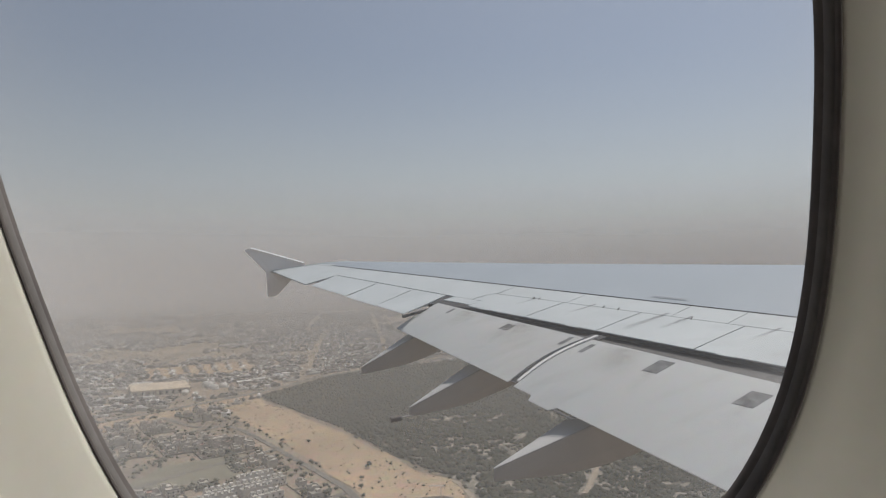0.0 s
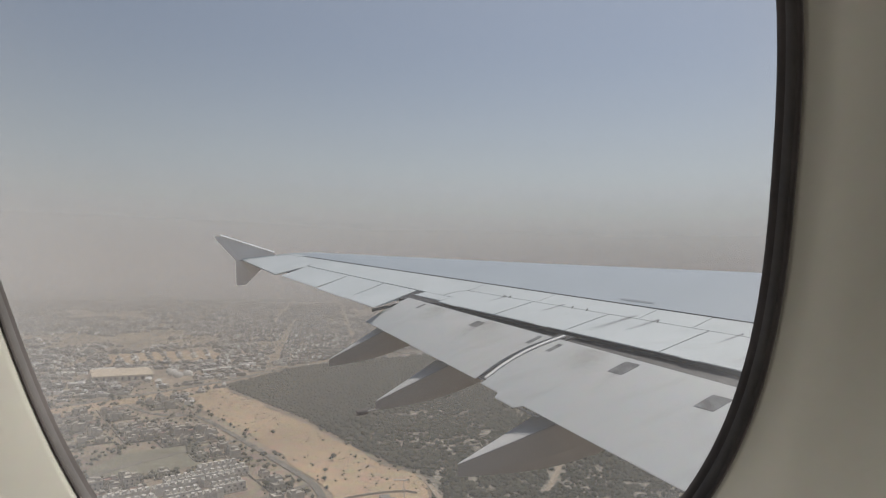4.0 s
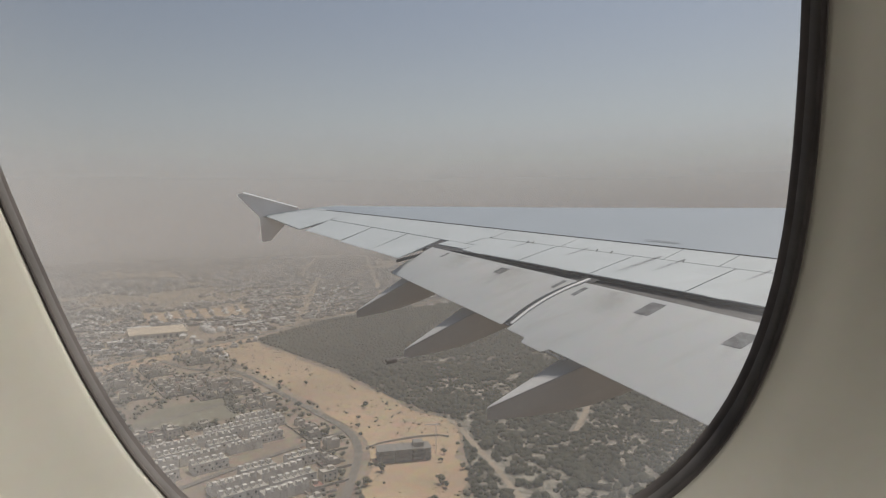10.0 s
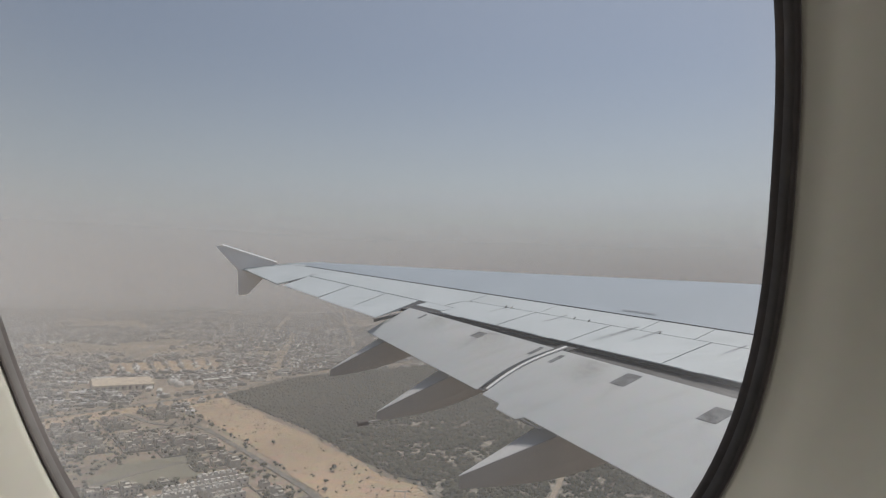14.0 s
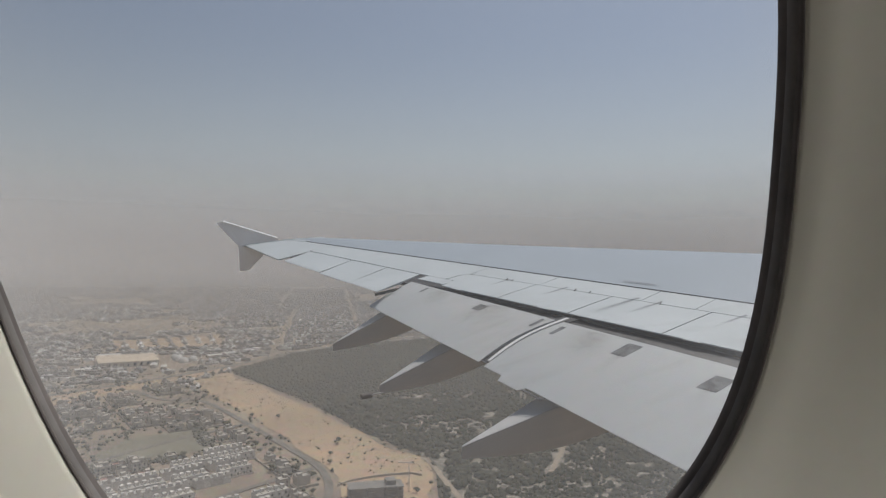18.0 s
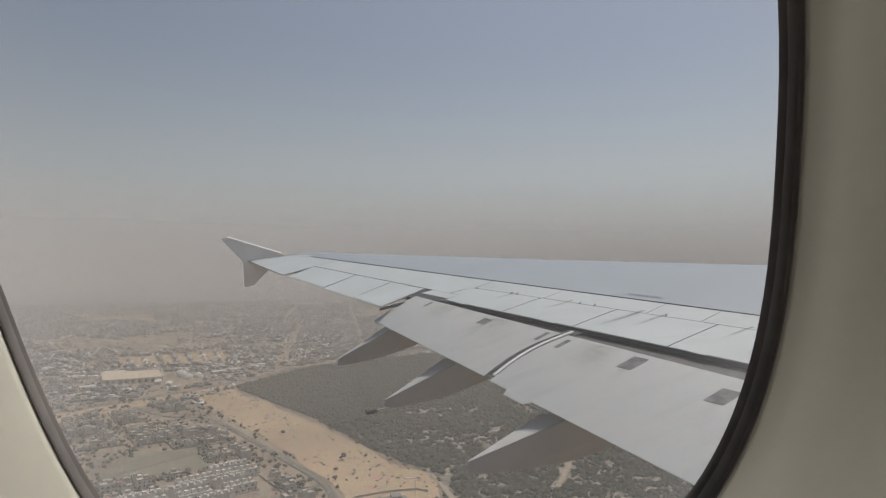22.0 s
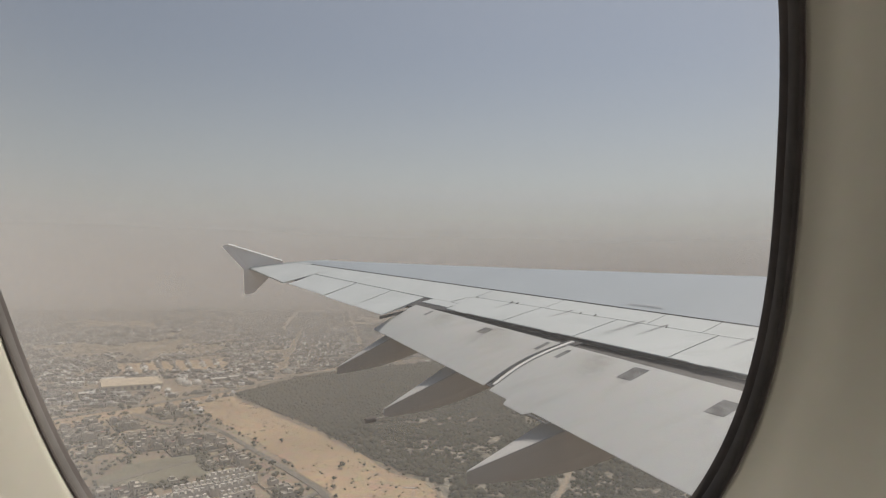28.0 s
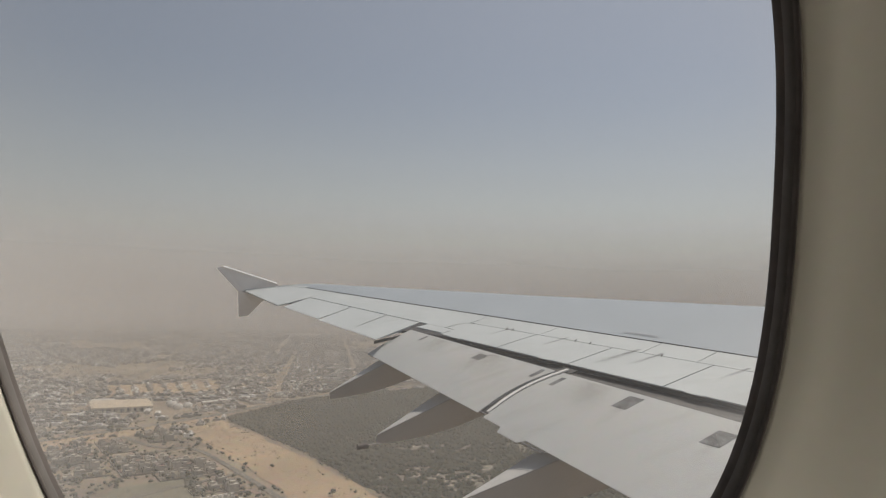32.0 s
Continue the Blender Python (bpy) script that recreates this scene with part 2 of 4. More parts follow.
for l in STATIONS:
    back = 0.0 if l < 25.5 else min(0.62, 0.62 * (38.6 - l) / 5.0)
    front = lead_b(l)
    size = 0.08 + 0.92 * min(1.0, (38.4 - l) / 20.0)
    for c, drop in NOSE:
        b = lerp(back - 0.35, front, c)
        verts.append(on_wing(l, b, drop if drop > -0.05 else -0.035 + (drop + 0.035) * size))
row = len(NOSE)
for i in range(len(STATIONS) - 1):
    for j in range(row):
        a, e = i * row + j, i * row + (j + 1) % row
        faces.append((a, e, e + row, a + row))
faces.append(tuple(range(row)))
faces.append(tuple(reversed(range((len(STATIONS) - 1) * row, len(STATIONS) * row))))
part("wing_box", mesh_of("wing_box", verts, faces, SEAM), wing, "dark seams and underside of the wing")

# front skin, from the dark joint to the nose
verts, faces = [], []
FRONT = [5.0 + 1.5 * i for i in range(21)] + [36.0, 36.5, 37.0, 37.4, 37.7, 38.0, 38.15]
NV = 10
for l in FRONT:
    for j in range(NV + 1):
        v = j / NV
        b = lerp(lead_b(l), dark_b(l) - 0.085, v)
        if l > 36.0:
            b = lerp(lead_b(l), max(dark_b(l) - 0.085, lead_b(l) + 0.1), v)
        verts.append(on_wing(l, b, -0.10 * max(0, 0.12 - v) / 0.12 - 0.004 + 0.05 * math.sin(math.pi * v)))
for i in range(len(FRONT) - 1):
    for j in range(NV):
        a = i * (NV + 1) + j
        faces.append((a, a + NV + 1, a + NV + 2, a + 1))
part("leading_edge_skin", mesh_of("leading_edge_skin", verts, faces, WING_GREY, True), wing, "glossy grey skin that mirrors the sky")

# white fixed panels behind the joint
CUTS = [5.2, 8.0, 10.6, 13.4, 15.98, 17.72, 21.5, 24.6]
for l0, l1 in zip(CUTS[:-1], CUTS[1:]):
    plate("skin_panel", lambda u, v, l0=l0, l1=l1: (lerp(l0 + 0.012, l1 - 0.012, u) - 0.2 * v, lerp(dark_b(lerp(l0, l1, u)) + 0.04, spoiler_b(lerp(l0, l1, u)) - 0.035, v)), 3, 2, on_wing, 0.03, WING_WHITE, wing)
plate("outer_skin_panel", lambda u, v: (lerp(24.61 - (0.2 * v / 0.54 if v < 0.54 else 0.0), 34.0, u), lerp(dark_b(lerp(24.6, 34.0, u)) + 0.04, -0.97, v)), 10, 6, on_wing, 0.03, WING_WHITE, wing)
plate("inner_skin_panel", lambda u, v: (lerp(24.06, 24.58, u), lerp(-1.97, -1.0, v)), 1, 2, lambda l, b, c: on_wing(l, b, c - 0.005), 0.03, WING_WHITE, wing)
plate("inner_skin_panel", lambda u, v: (lerp(24.06, 25.5, u), lerp(-0.955, -0.42, v)), 2, 2, on_wing, 0.03, WING_WHITE, wing)
plate("tip_skin_panel", lambda u, v: (lerp(34.02, 38.1, u) - 0.5 * v * (1 - u), lerp(max(dark_b(lerp(34, 38.2, u)) + 0.03, lead_b(lerp(34, 38.1, u)) + 0.3), lerp(0.86, 0.11, u), v)), 8, 4, on_wing, 0.06, WING_WHITE, wing)

plate("tip_cap_panel", lambda u, v: (lerp(36.15, 38.12, u), lerp(lead_b(lerp(36.15, 38.12, u)) + 0.03, max(dark_b(lerp(36.15, 38.12, u)) + 0.12, lead_b(lerp(36.15, 38.12, u)) + 0.35), v)), 10, 4, lambda l, b, c: on_wing(l, b, c + 0.014), 0.03, WING_WHITE, wing, "pale curved wingtip skin")

# spoilers
SP = [6.6, 9.3, 12.0, 15.07, 18.28, 21.2, 24.0]
for l0, l1 in zip(SP[:-1], SP[1:]):
    plate("spoiler", lambda u, v, l0=l0, l1=l1: (lerp(l0 + 0.02, l1 - 0.02, u) - 0.2 * (v - 1), lerp(spoiler_b(lerp(l0, l1, u)) + 0.035, -0.27, v)), 4, 3, on_wing, 0.06, WING_WHITE, wing, taper=0.5, crown=0.006)
for l in (9.6, 10.9, 13.9, 16.9, 19.35, 19.9, 22.5, 22.75):
    plate("hinge_cover", lambda u, v, l=l: (l + 0.035 * u - 0.10 * v, lerp(spoiler_b(l) - 0.13, spoiler_b(l) + 0.06, v)), 1, 1, lambda a, b, c: on_wing(a, b, c + 0.035), 0.03, HATCH, wing)
for l in (13.9, 18.9, 22.9):
    plate("spoiler_wear_strip", lambda u, v, l=l: (l + 0.5 * u, lerp(-0.30, -0.20, v)), 1, 1, lambda a, b, c: on_wing(a, b, c + 0.01), 0.02, WING_WHITE, wing)

# ailerons, each a little apart
AIL = [(25.62, 27.62, 0.015), (27.68, 30.07, 0.0), (30.14, 33.45, 0.03)]
for l0, l1, lift in AIL:
    plate("aileron", lambda u, v, l0=l0, l1=l1: (lerp(l0, l1, u) - 0.40 * (lerp(-0.90, 1.3, v)), lerp(-0.90, aileron_te(lerp(l0, l1, u) - 0.5), v)), 4, 4, lambda a, b, c, h=lift: on_wing(a, b, c + h * max(0, b)), 0.16, WING_WHITE, wing, taper=0.12)
plate("aileron_end_gap", lambda u, v: (25.2 - 0.02 * u + 0.12 * v, lerp(-0.35, 1.6, v)), 1, 3, lambda a, b, c: on_wing(a, b, c - 0.10), 0.12, GAP_DARK, wing)

# near-black sheet in the cove between spoilers and flaps; its shade is painted
plate("flap_cove", lambda u, v: (lerp(5.0, 25.4, u), lerp(-1.2, 0.32 + 0.034 * (24.5 - lerp(5, 25.4, u)), v)), 12, 3, lambda l, b, c: air(te_f(l) - b, l, te_z(l) - 0.12 - 0.33 * max(0, b + 0.3) + c), 0.05, GAP_DARK, wing)


def flap_top(l):
    return 0.17 + 0.034 * (24.5 - l)


def flap(name, cut_out, cut_in, te, label, spans):
    """A drooped flap between two oblique side edges, thick in front and thin behind."""
    def corner(u, v):
        l_mid = lerp(cut_out(0.0), cut_in(0.0), u)
        b = lerp(flap_top(l_mid) - 0.03, te(l_mid), v)
        l = lerp(cut_out(b), cut_in(b), u)
        return l, b
    def place(l, b, c):
        return on_flap(l, b, c)
    return plate(name, corner, spans, 8, place, 0.30, FLAP_GREY, wing, label, taper=0.06, crown=0.05)


def mid_te(l):
    step = 0.18 if 15.9 < l < 16.84 else 0.0
    return 2.72 + 0.150 * (18.35 - l) + step


def bow_out(b):
    """The joint between the two flaps is bowed outboard."""
    return 0.22 * math.sin(math.pi * max(0.0, min(1.0, b / 2.7)))


outer_flap = flap("flap", lambda b: 25.22 + 0.13 * b, lambda b: 18.0 + 0.30 * b + bow_out(b), lambda l: 1.80 + 0.128 * (25.2 - l), "grey outer flap with worn patches, lowered", 20)
mid_flap = flap("flap", lambda b: 17.70 + 0.28 * b + bow_out(b), lambda b: 6.0, mid_te, "grey middle flap with worn patches, lowered", 90)
plate("flap_seal", lambda u, v: (lerp(17.73, 17.83, u) + 0.28 * lerp(0.2, 2.6, v) + bow_out(lerp(0.2, 2.6, v)), lerp(0.2, 2.6, v)), 1, 14, lambda l, b, c: on_flap(l, b, c + 0.03), 0.04, FENCE_WHITE, wing, "pale seal strip", crown=0.05)
plate("flap_joint_channel", lambda u, v: (lerp(17.62, 18.12, u) + 0.29 * lerp(0.05, 2.55, v) + bow_out(lerp(0.05, 2.55, v)), lerp(0.05, 2.55, v)), 1, 14, lambda l, b, c: on_flap(l, b, c - 0.07), 0.03, GAP_DARK, wing, "near-black strip painted for the shade between the flaps", crown=0.05)


# thin dark outline along the trailing edges of the flaps
EDGE = material("dark_edge_outline", (0.13, 0.13, 0.135), 0.5, scale=3.0, vary=0.25)
plate("trailing_edge_strip", lambda u, v: (lerp(25.42, 18.55, u), 1.80 + 0.128 * (25.2 - lerp(25.42, 18.55, u)) + lerp(-0.005, 0.035, v)), 8, 1, lambda l, b, c: on_flap(l, b, c - 0.006), 0.02, EDGE, outer_flap, "thin dark trailing edge")
plate("trailing_edge_strip", lambda u, v: (lerp(18.40, 6.0, u), mid_te(lerp(18.40, 6.0, u)) + lerp(-0.005, 0.035, v)), 120, 1, lambda l, b, c: on_flap(l, b, c - 0.006), 0.02, EDGE, mid_flap, "thin dark trailing edge")


def patch(l, b, wide, deep, skew=0.25):
    owner = outer_flap if l > 18.2 else mid_flap
    ob = plate("grip_patch", lambda u, v: (l + wide * (u - 0.5) + skew * (v - 0.5) * deep, b + deep * (v - 0.5)), 1, 1, lambda a, c, d: on_flap(a, c, d + 0.05 * math.sin(math.pi * min(1, max(0, (c - flap_top(a) + 0.03) / (flap_te(a) - flap_top(a) + 0.03)))) + 0.012), 0.01, HATCH, owner, "dark worn patch")
    return ob


for l, b, wide, deep in ((24.15, 0.42, 0.10, 0.30), (21.1, 0.62, 0.36, 0.32), (18.62, 0.68, 0.13, 0.42), (17.72, 0.80, 0.14, 0.42), (15.28, 0.90, 0.44, 0.55), (12.5, 1.28, 0.50, 0.55)):
    patch(l, b, wide, deep)


# soot that the airflow drew back from hinges and hatches: thin films on the skin
def soot_material(name, tone, most):
    m = bpy.data.materials.new(name)
    m.use_nodes = True
    n, k = m.node_tree.nodes, m.node_tree.links
    b, tc, sep = n["Principled BSDF"], n.new("ShaderNodeTexCoord"), n.new("ShaderNodeSeparateXYZ")
    b.inputs["Base Color"].default_value, b.inputs["Roughness"].default_value = (*tone, 1), 0.7
    k.new(tc.outputs["UV"], sep.inputs[0])
    # fades to both sides and along the streak
    side, tail, both, grain, gain, out = (n.new("ShaderNodeMath") for _ in range(6))
    side.operation, tail.operation, both.operation, grain.operation, gain.operation, out.operation = "PINGPONG", "SUBTRACT", "MULTIPLY", "MULTIPLY", "MULTIPLY", "MULTIPLY"
    side.inputs[1].default_value, tail.inputs[0].default_value = 0.5, 1.0
    k.new(sep.outputs["X"], side.inputs[0])
    k.new(sep.outputs["Y"], tail.inputs[1])
    k.new(side.outputs[0], both.inputs[0])
    k.new(tail.outputs[0], both.inputs[1])
    cloud = n.new("ShaderNodeTexNoise")
    cloud.inputs["Scale"].default_value, cloud.inputs["Detail"].default_value = 6.0, 4.0
    k.new(tc.outputs["Object"], cloud.inputs["Vector"])
    k.new(both.outputs[0], grain.inputs[0])
    k.new(cloud.outputs["Fac"], grain.inputs[1])
    gain.inputs[1].default_value = 4.0 * most
    k.new(grain.outputs[0], gain.inputs[0])
    out.use_clamp, out.inputs[1].default_value = True, 1.0
    k.new(gain.outputs[0], out.inputs[0])
    k.new(out.outputs[0], b.inputs["Alpha"])
    return m


SOOT = soot_material("soot_film", (0.10, 0.095, 0.09), 0.55)
STEP_MARK = material("pale_step_paint", (0.27, 0.285, 0.30), 0.6, scale=5.0, vary=0.2)
SMUDGE = soot_material("thin_grey_film", (0.18, 0.17, 0.16), 0.11)
GREASE = soot_material("warm_grease_film", (0.38, 0.34, 0.28), 0.20)


def soot(l, wide, b0, b1, place, mat, parent, label, lift=0.012):
    """A film from b0 to b1, widening towards its tail."""
    verts, faces, uvs = [], [], []
    for i in range(9):
        v = i / 8
        for j in range(5):
            u = j / 4
            verts.append(place(l + (u - 0.5) * wide * (0.6 + 0.6 * v), lerp(b0, b1, v), lift))
            uvs.append((u, v))
    for i in range(8):
        for j in range(4):
            a = i * 5 + j
            faces.append((a, a + 1, a + 6, a + 5))
    me = mesh_of("soot_streak", verts, faces, mat)
    uv = me.uv_layers.new()
    for lp in me.loops:
        uv.data[lp.index].uv = uvs[lp.vertex_index]
    return part("soot_streak", me, parent, label)


def on_flap_top(l, b, up):
    top, back = flap_top(l) - 0.03, flap_te(l)
    return on_flap(l, b, up + 0.05 * math.sin(math.pi * min(1.0, max(0.0, (b - top) / (back - top)))))


for l, wide, b0, b1 in ((17.73, 0.34, -2.75, -0.6), (16.95, 0.26, -2.78, -1.2), (14.42, 0.22, -2.95, -1.6), (20.3, 0.2, -2.5, -1.3), (22.6, 0.2, -2.2, -1.2)):
    soot(l, wide, b0, b1, on_wing, SOOT, wing, "grey soot streak behind a hinge", 0.02)
for l, wide, b0, b1, mat, label in ((21.0, 0.42, 0.62, 1.9, SMUDGE, "dark smear below the worn patch"), (15.3, 0.5, 0.95, 2.2, SMUDGE, "faint smear below the worn patch"), (16.4, 1.3, 0.75, 1.9, SMUDGE, "broad grey smudge on the flap"), (12.5, 0.5, 1.3, 2.4, SMUDGE, "faint smear below the worn patch"), (20.6, 2.6, 0.34, 1.5, GREASE, "warm grease bloom along the flap's front"), (16.6, 2.4, 0.50, 1.6, GREASE, "warm grease bloom along the flap's front"), (23.3, 1.6, 0.26, 1.2, GREASE, "warm grease bloom along the flap's front")):
    soot(l, wide, b0, b1, on_flap_top, mat, outer_flap if l > 18.2 else mid_flap, label)
plate("skin_mark", lambda u, v: (lerp(18.25, 19.4, u), lerp(-4.22, -4.08, u) + lerp(-0.035, 0.035, v)), 4, 1, lambda l, b, c: on_wing(l, b, c + 0.048), 0.006, STEP_MARK, wing, "thin grey step mark on the skin")


def track_fairing(lc, f_tail, z_tail, z_low, wide, f_front, z_front, z_belly):
    """A flap track fairing: flat-topped pod that tapers to an upright tail edge."""
    verts, faces = [], []
    N = 14
    for i in range(N + 1):
        u = i / N
        f = lerp(f_tail, f_front, u)
        half = wide * 0.5 * min(1.0, 0.04 + 1.75 * u) * (1 if u < 0.8 else 1 - 0.5 * (u - 0.8) / 0.2)
        top = lerp(z_tail, z_front, u)
        low = lerp(z_low, z_belly, u) - 0.16 * math.sin(math.pi * min(1, u * 1.1)) * wide
        for dx, z in ((-half, top), (half, top), (half * 1.02, lerp(top, low, 0.05)), (half * 0.62, lerp(top, low, 0.7)), (half * 0.3, low), (-half * 0.3, low), (-half * 0.62, lerp(top, low, 0.7)), (-half * 1.02, lerp(top, low, 0.05))):
            verts.append(air(f, lc + dx, z))
    for i in range(N):
        for j in range(8):
            a, e = i * 8 + j, i * 8 + (j + 1) % 8
            faces.append((a, a + 8, e + 8, e))
    faces.append(tuple(range(8)))
    faces.append(tuple(reversed(range(N * 8, N * 8 + 8))))
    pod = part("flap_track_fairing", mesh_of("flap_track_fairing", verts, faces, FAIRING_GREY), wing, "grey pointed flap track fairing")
    # pale cap over the tail half: the top's sunlit patch, painted on
    cap, quads = [], []
    for i in range(9):
        for j in (0, 1, 2, 7):
            p = Vector(verts[i * 8 + j])
            cap.append(p + Vector((0, 0, 0.014 if j < 2 else 0.004)) + (p - (Vector(verts[i * 8]) + Vector(verts[i * 8 + 1])) / 2) * (0.0 if j < 2 else 0.02))
    for i in range(8):
        a = i * 4
        quads += [(a, a + 1, a + 5, a + 4)]
    part("top_skin", mesh_of("top_skin", cap, quads, FAIRING_LIT), pod, "pale cap painted for the sunlit top of the fairing")


track_fairing(25.2, 7.55, -3.83, -4.10, 0.90, 11.6, -1.62, -3.15)
track_fairing(21.52, 8.16, -4.78, -5.09, 1.12, 12.9, -2.46, -4.10)
track_fairing(16.42, 8.74, -5.57, -5.92, 1.25, 14.7, -3.48, -5.55)

# fuel pipe that sticks out of the middle fairing's tail: a pale strut and a sooty end
def tube(name, stations, mat, label):
    verts, faces = [], []
    for f, r in stations:
        for k in range(12):
            a = 2 * math.pi * k / 12
            verts.append(air(f, 21.4 + r * math.cos(a), -5.06 + 0.10 * (f - 7.9) + r * math.sin(a)))
    for i in range(len(stations) - 1):
        for k in range(12):
            faces.append((i * 12 + k, i * 12 + (k + 1) % 12, i * 12 + 12 + (k + 1) % 12, i * 12 + 12 + k))
    return part(name, mesh_of(name, verts, faces, mat), wing, label)


tube("pipe_strut", ((8.25, 0.03), (7.80, 0.03)), FAIRING_GREY, "thin grey pipe strut")
tube("jettison_pipe", ((7.80, 0.02), (7.80, 0.10), (7.44, 0.10), (7.44, 0.07), (7.6, 0.06)), NOZZLE, "short dark fuel pipe end")

# wingtip fence
FENCE = [(4.66, 1.20), (5.05, 1.27), (7.98, 0.42), (8.1, 0.30), (7.35, -0.42), (6.85, -0.95), (6.42, -1.42), (5.95, -1.46), (5.86, -0.06), (5.62, 0.18)]
def lean(z):
    return 0.12 * max(0.0, z) + 0.05 * min(0.0, z)


verts = [air(f, 38.16 + lean(z), z) for f, z in FENCE] + [air(f, 38.28 + lean(z), z) for f, z in FENCE]
n = len(FENCE)
faces = [tuple(range(n)), tuple(reversed(range(n, 2 * n)))] + [(i, n + i, n + (i + 1) % n, (i + 1) % n) for i in range(n)]
part("wingtip_fence", mesh_of("wingtip_fence", verts, faces, FENCE_WHITE), wing, "grey arrow-shaped wingtip fence")
verts = [air(f, l + lean(z), z) for f, l, z in ((5.02, 38.08, 1.28), (8.0, 38.08, 0.44), (8.0, 38.34, 0.52), (5.02, 38.34, 1.36), (5.02, 38.22, 1.22), (8.0, 38.22, 0.36))]
# pale shiny strip: the sun's highlight on the fence edge put into a material
EDGE_GLINT = material("edge_glint", (0.86, 0.86, 0.86), 0.35, metal=0.6, scale=3.0, vary=0.05)
part("fence_edge", mesh_of("fence_edge", verts, [(0, 1, 2, 3), (0, 4, 5, 1), (3, 2, 5, 4), (0, 3, 4), (1, 5, 2)], EDGE_GLINT), wing, "bright strip added for the sunlit glint of the edge")

# ---- cabin: leaning side wall with its window, closed all round ----
WALL_YAW, WALL_LEAN, WIN_TURN = 0.235, 0.331, 0.203
WIN_U, WIN_V, WIN_W, WIN_H, WIN_N = 0.0409, -0.0566, 0.1311, 0.179, 2.6
WALL_OUT = Vector((math.sin(WALL_YAW) * math.cos(WALL_LEAN), math.cos(WALL_YAW) * math.cos(WALL_LEAN), math.sin(WALL_LEAN)))
WALL_U = Vector((math.cos(WALL_YAW), -math.sin(WALL_YAW), 0))
WALL_V = WALL_U.cross(WALL_OUT)


def on_wall(u, v, out):
    """A point beside the window: along the wall, up the wall, out through it."""
    return PLANE @ (WALL_U * u + WALL_V * v + WALL_OUT * out)


def cabin(f, l, z):
    return PLANE @ Vector((WALL_U.x * f + math.sin(WALL_YAW) * l, WALL_U.y * f + math.cos(WALL_YAW) * l, z))


def ring(off, out, slide=0.0, count=120):
    """The window's rounded outline, grown by off metres and slid along the wall."""
    pts = []
    ct, st = math.cos(WIN_TURN), math.sin(WIN_TURN)
    for i in range(count):
        a = 2 * math.pi * i / count
        c, s = math.cos(a), math.sin(a)
        x = (WIN_W + off) * math.copysign(abs(c) ** (2 / WIN_N), c)
        y = (WIN_H + off) * math.copysign(abs(s) ** (2 / WIN_N), s)
        pts.append(on_wall(WIN_U + slide + ct * x - st * y, WIN_V + st * x + ct * y, out))
    return pts


def loft(name, rings, mat, parent=None, label="", smooth=True):
    verts = [p for r in rings for p in r]
    n = len(rings[0])
    faces = []
    for i in range(len(rings) - 1):
        for k in range(n):
            faces.append((i * n + k, i * n + (k + 1) % n, (i + 1) * n + (k + 1) % n, (i + 1) * n + k))
    return part(name, mesh_of(name, verts, faces, mat, smooth), parent, label)


window = tagged(empty("window_1"), "oval cabin window in a dark rubber seal", "window", kind="structure")
loft("outer_seal", [ring(0.17, 0.30), ring(0.16, 0.295), ring(0.03, 0.222), ring(0.006, 0.2135), ring(0.002, 0.212)], RUBBER, window, "black outer rubber seal")
loft("inner_seal", [ring(0.002, 0.212), ring(0.0003, 0.2095), ring(0.0003, 0.2075, 0.0002), ring(0.0006, 0.2062, 0.0005)], RUBBER, window)
loft("seal_bead", [ring(0.0006, 0.2062, 0.0005), ring(-0.0001, 0.2048, 0.0007), ring(0.0001, 0.2025, 0.0010), ring(0.0007, 0.2018, 0.0011)], RUBBER_GREY, window, "grey bead of the seal")
loft("seal_lip", [ring(0.0007, 0.2018, 0.0011), ring(0.0003, 0.2005, 0.0015), ring(0.0005, 0.1996, 0.0016), ring(0.0011, 0.1994, 0.0016), ring(0.0017, 0.2010, 0.0016)], RUBBER, window)

# inner acrylic pane with smears; its milky veil also lifts the darks behind
haze = bpy.data.materials.new("milky_acrylic")
haze.use_nodes = True
hn, hl = haze.node_tree.nodes, haze.node_tree.links
hn.clear()
h_out, h_mix, h_add = hn.new("ShaderNodeOutputMaterial"), hn.new("ShaderNodeMixShader"), hn.new("ShaderNodeMixShader")
h_clear, h_dif, h_tra = hn.new("ShaderNodeBsdfTransparent"), hn.new("ShaderNodeBsdfDiffuse"), hn.new("ShaderNodeBsdfTranslucent")
h_dif.inputs["Color"].default_value = h_tra.inputs["Color"].default_value = (0.9, 0.9, 0.9, 1)
h_tc, h_noise, h_map = hn.new("ShaderNodeTexCoord"), hn.new("ShaderNodeTexNoise"), hn.new("ShaderNodeMapRange")
h_noise.inputs["Scale"].default_value, h_noise.inputs["Detail"].default_value = 7.0, 3.0
h_map.inputs["To Min"].default_value, h_map.inputs["To Max"].default_value = 0.07, 0.115
h_add.inputs[0].default_value = 0.8
hl.new(h_tc.outputs["Object"], h_noise.inputs["Vector"])
hl.new(h_noise.outputs["Fac"], h_map.inputs["Value"])
hl.new(h_dif.outputs[0], h_add.inputs[1])
hl.new(h_tra.outputs[0], h_add.inputs[2])
hl.new(h_map.outputs[0], h_mix.inputs[0])
hl.new(h_clear.outputs[0], h_mix.inputs[1])
hl.new(h_add.outputs[0], h_mix.inputs[2])
hl.new(h_mix.outputs[0], h_out.inputs["Surface"])
# whiter towards the rim: the window edge's soft glow put into the pane
RIM = (-0.060, -0.048, -0.037, -0.027, -0.018, -0.010, -0.004, 0.004)
rim_rings = [ring(o, 0.2145) for o in RIM]
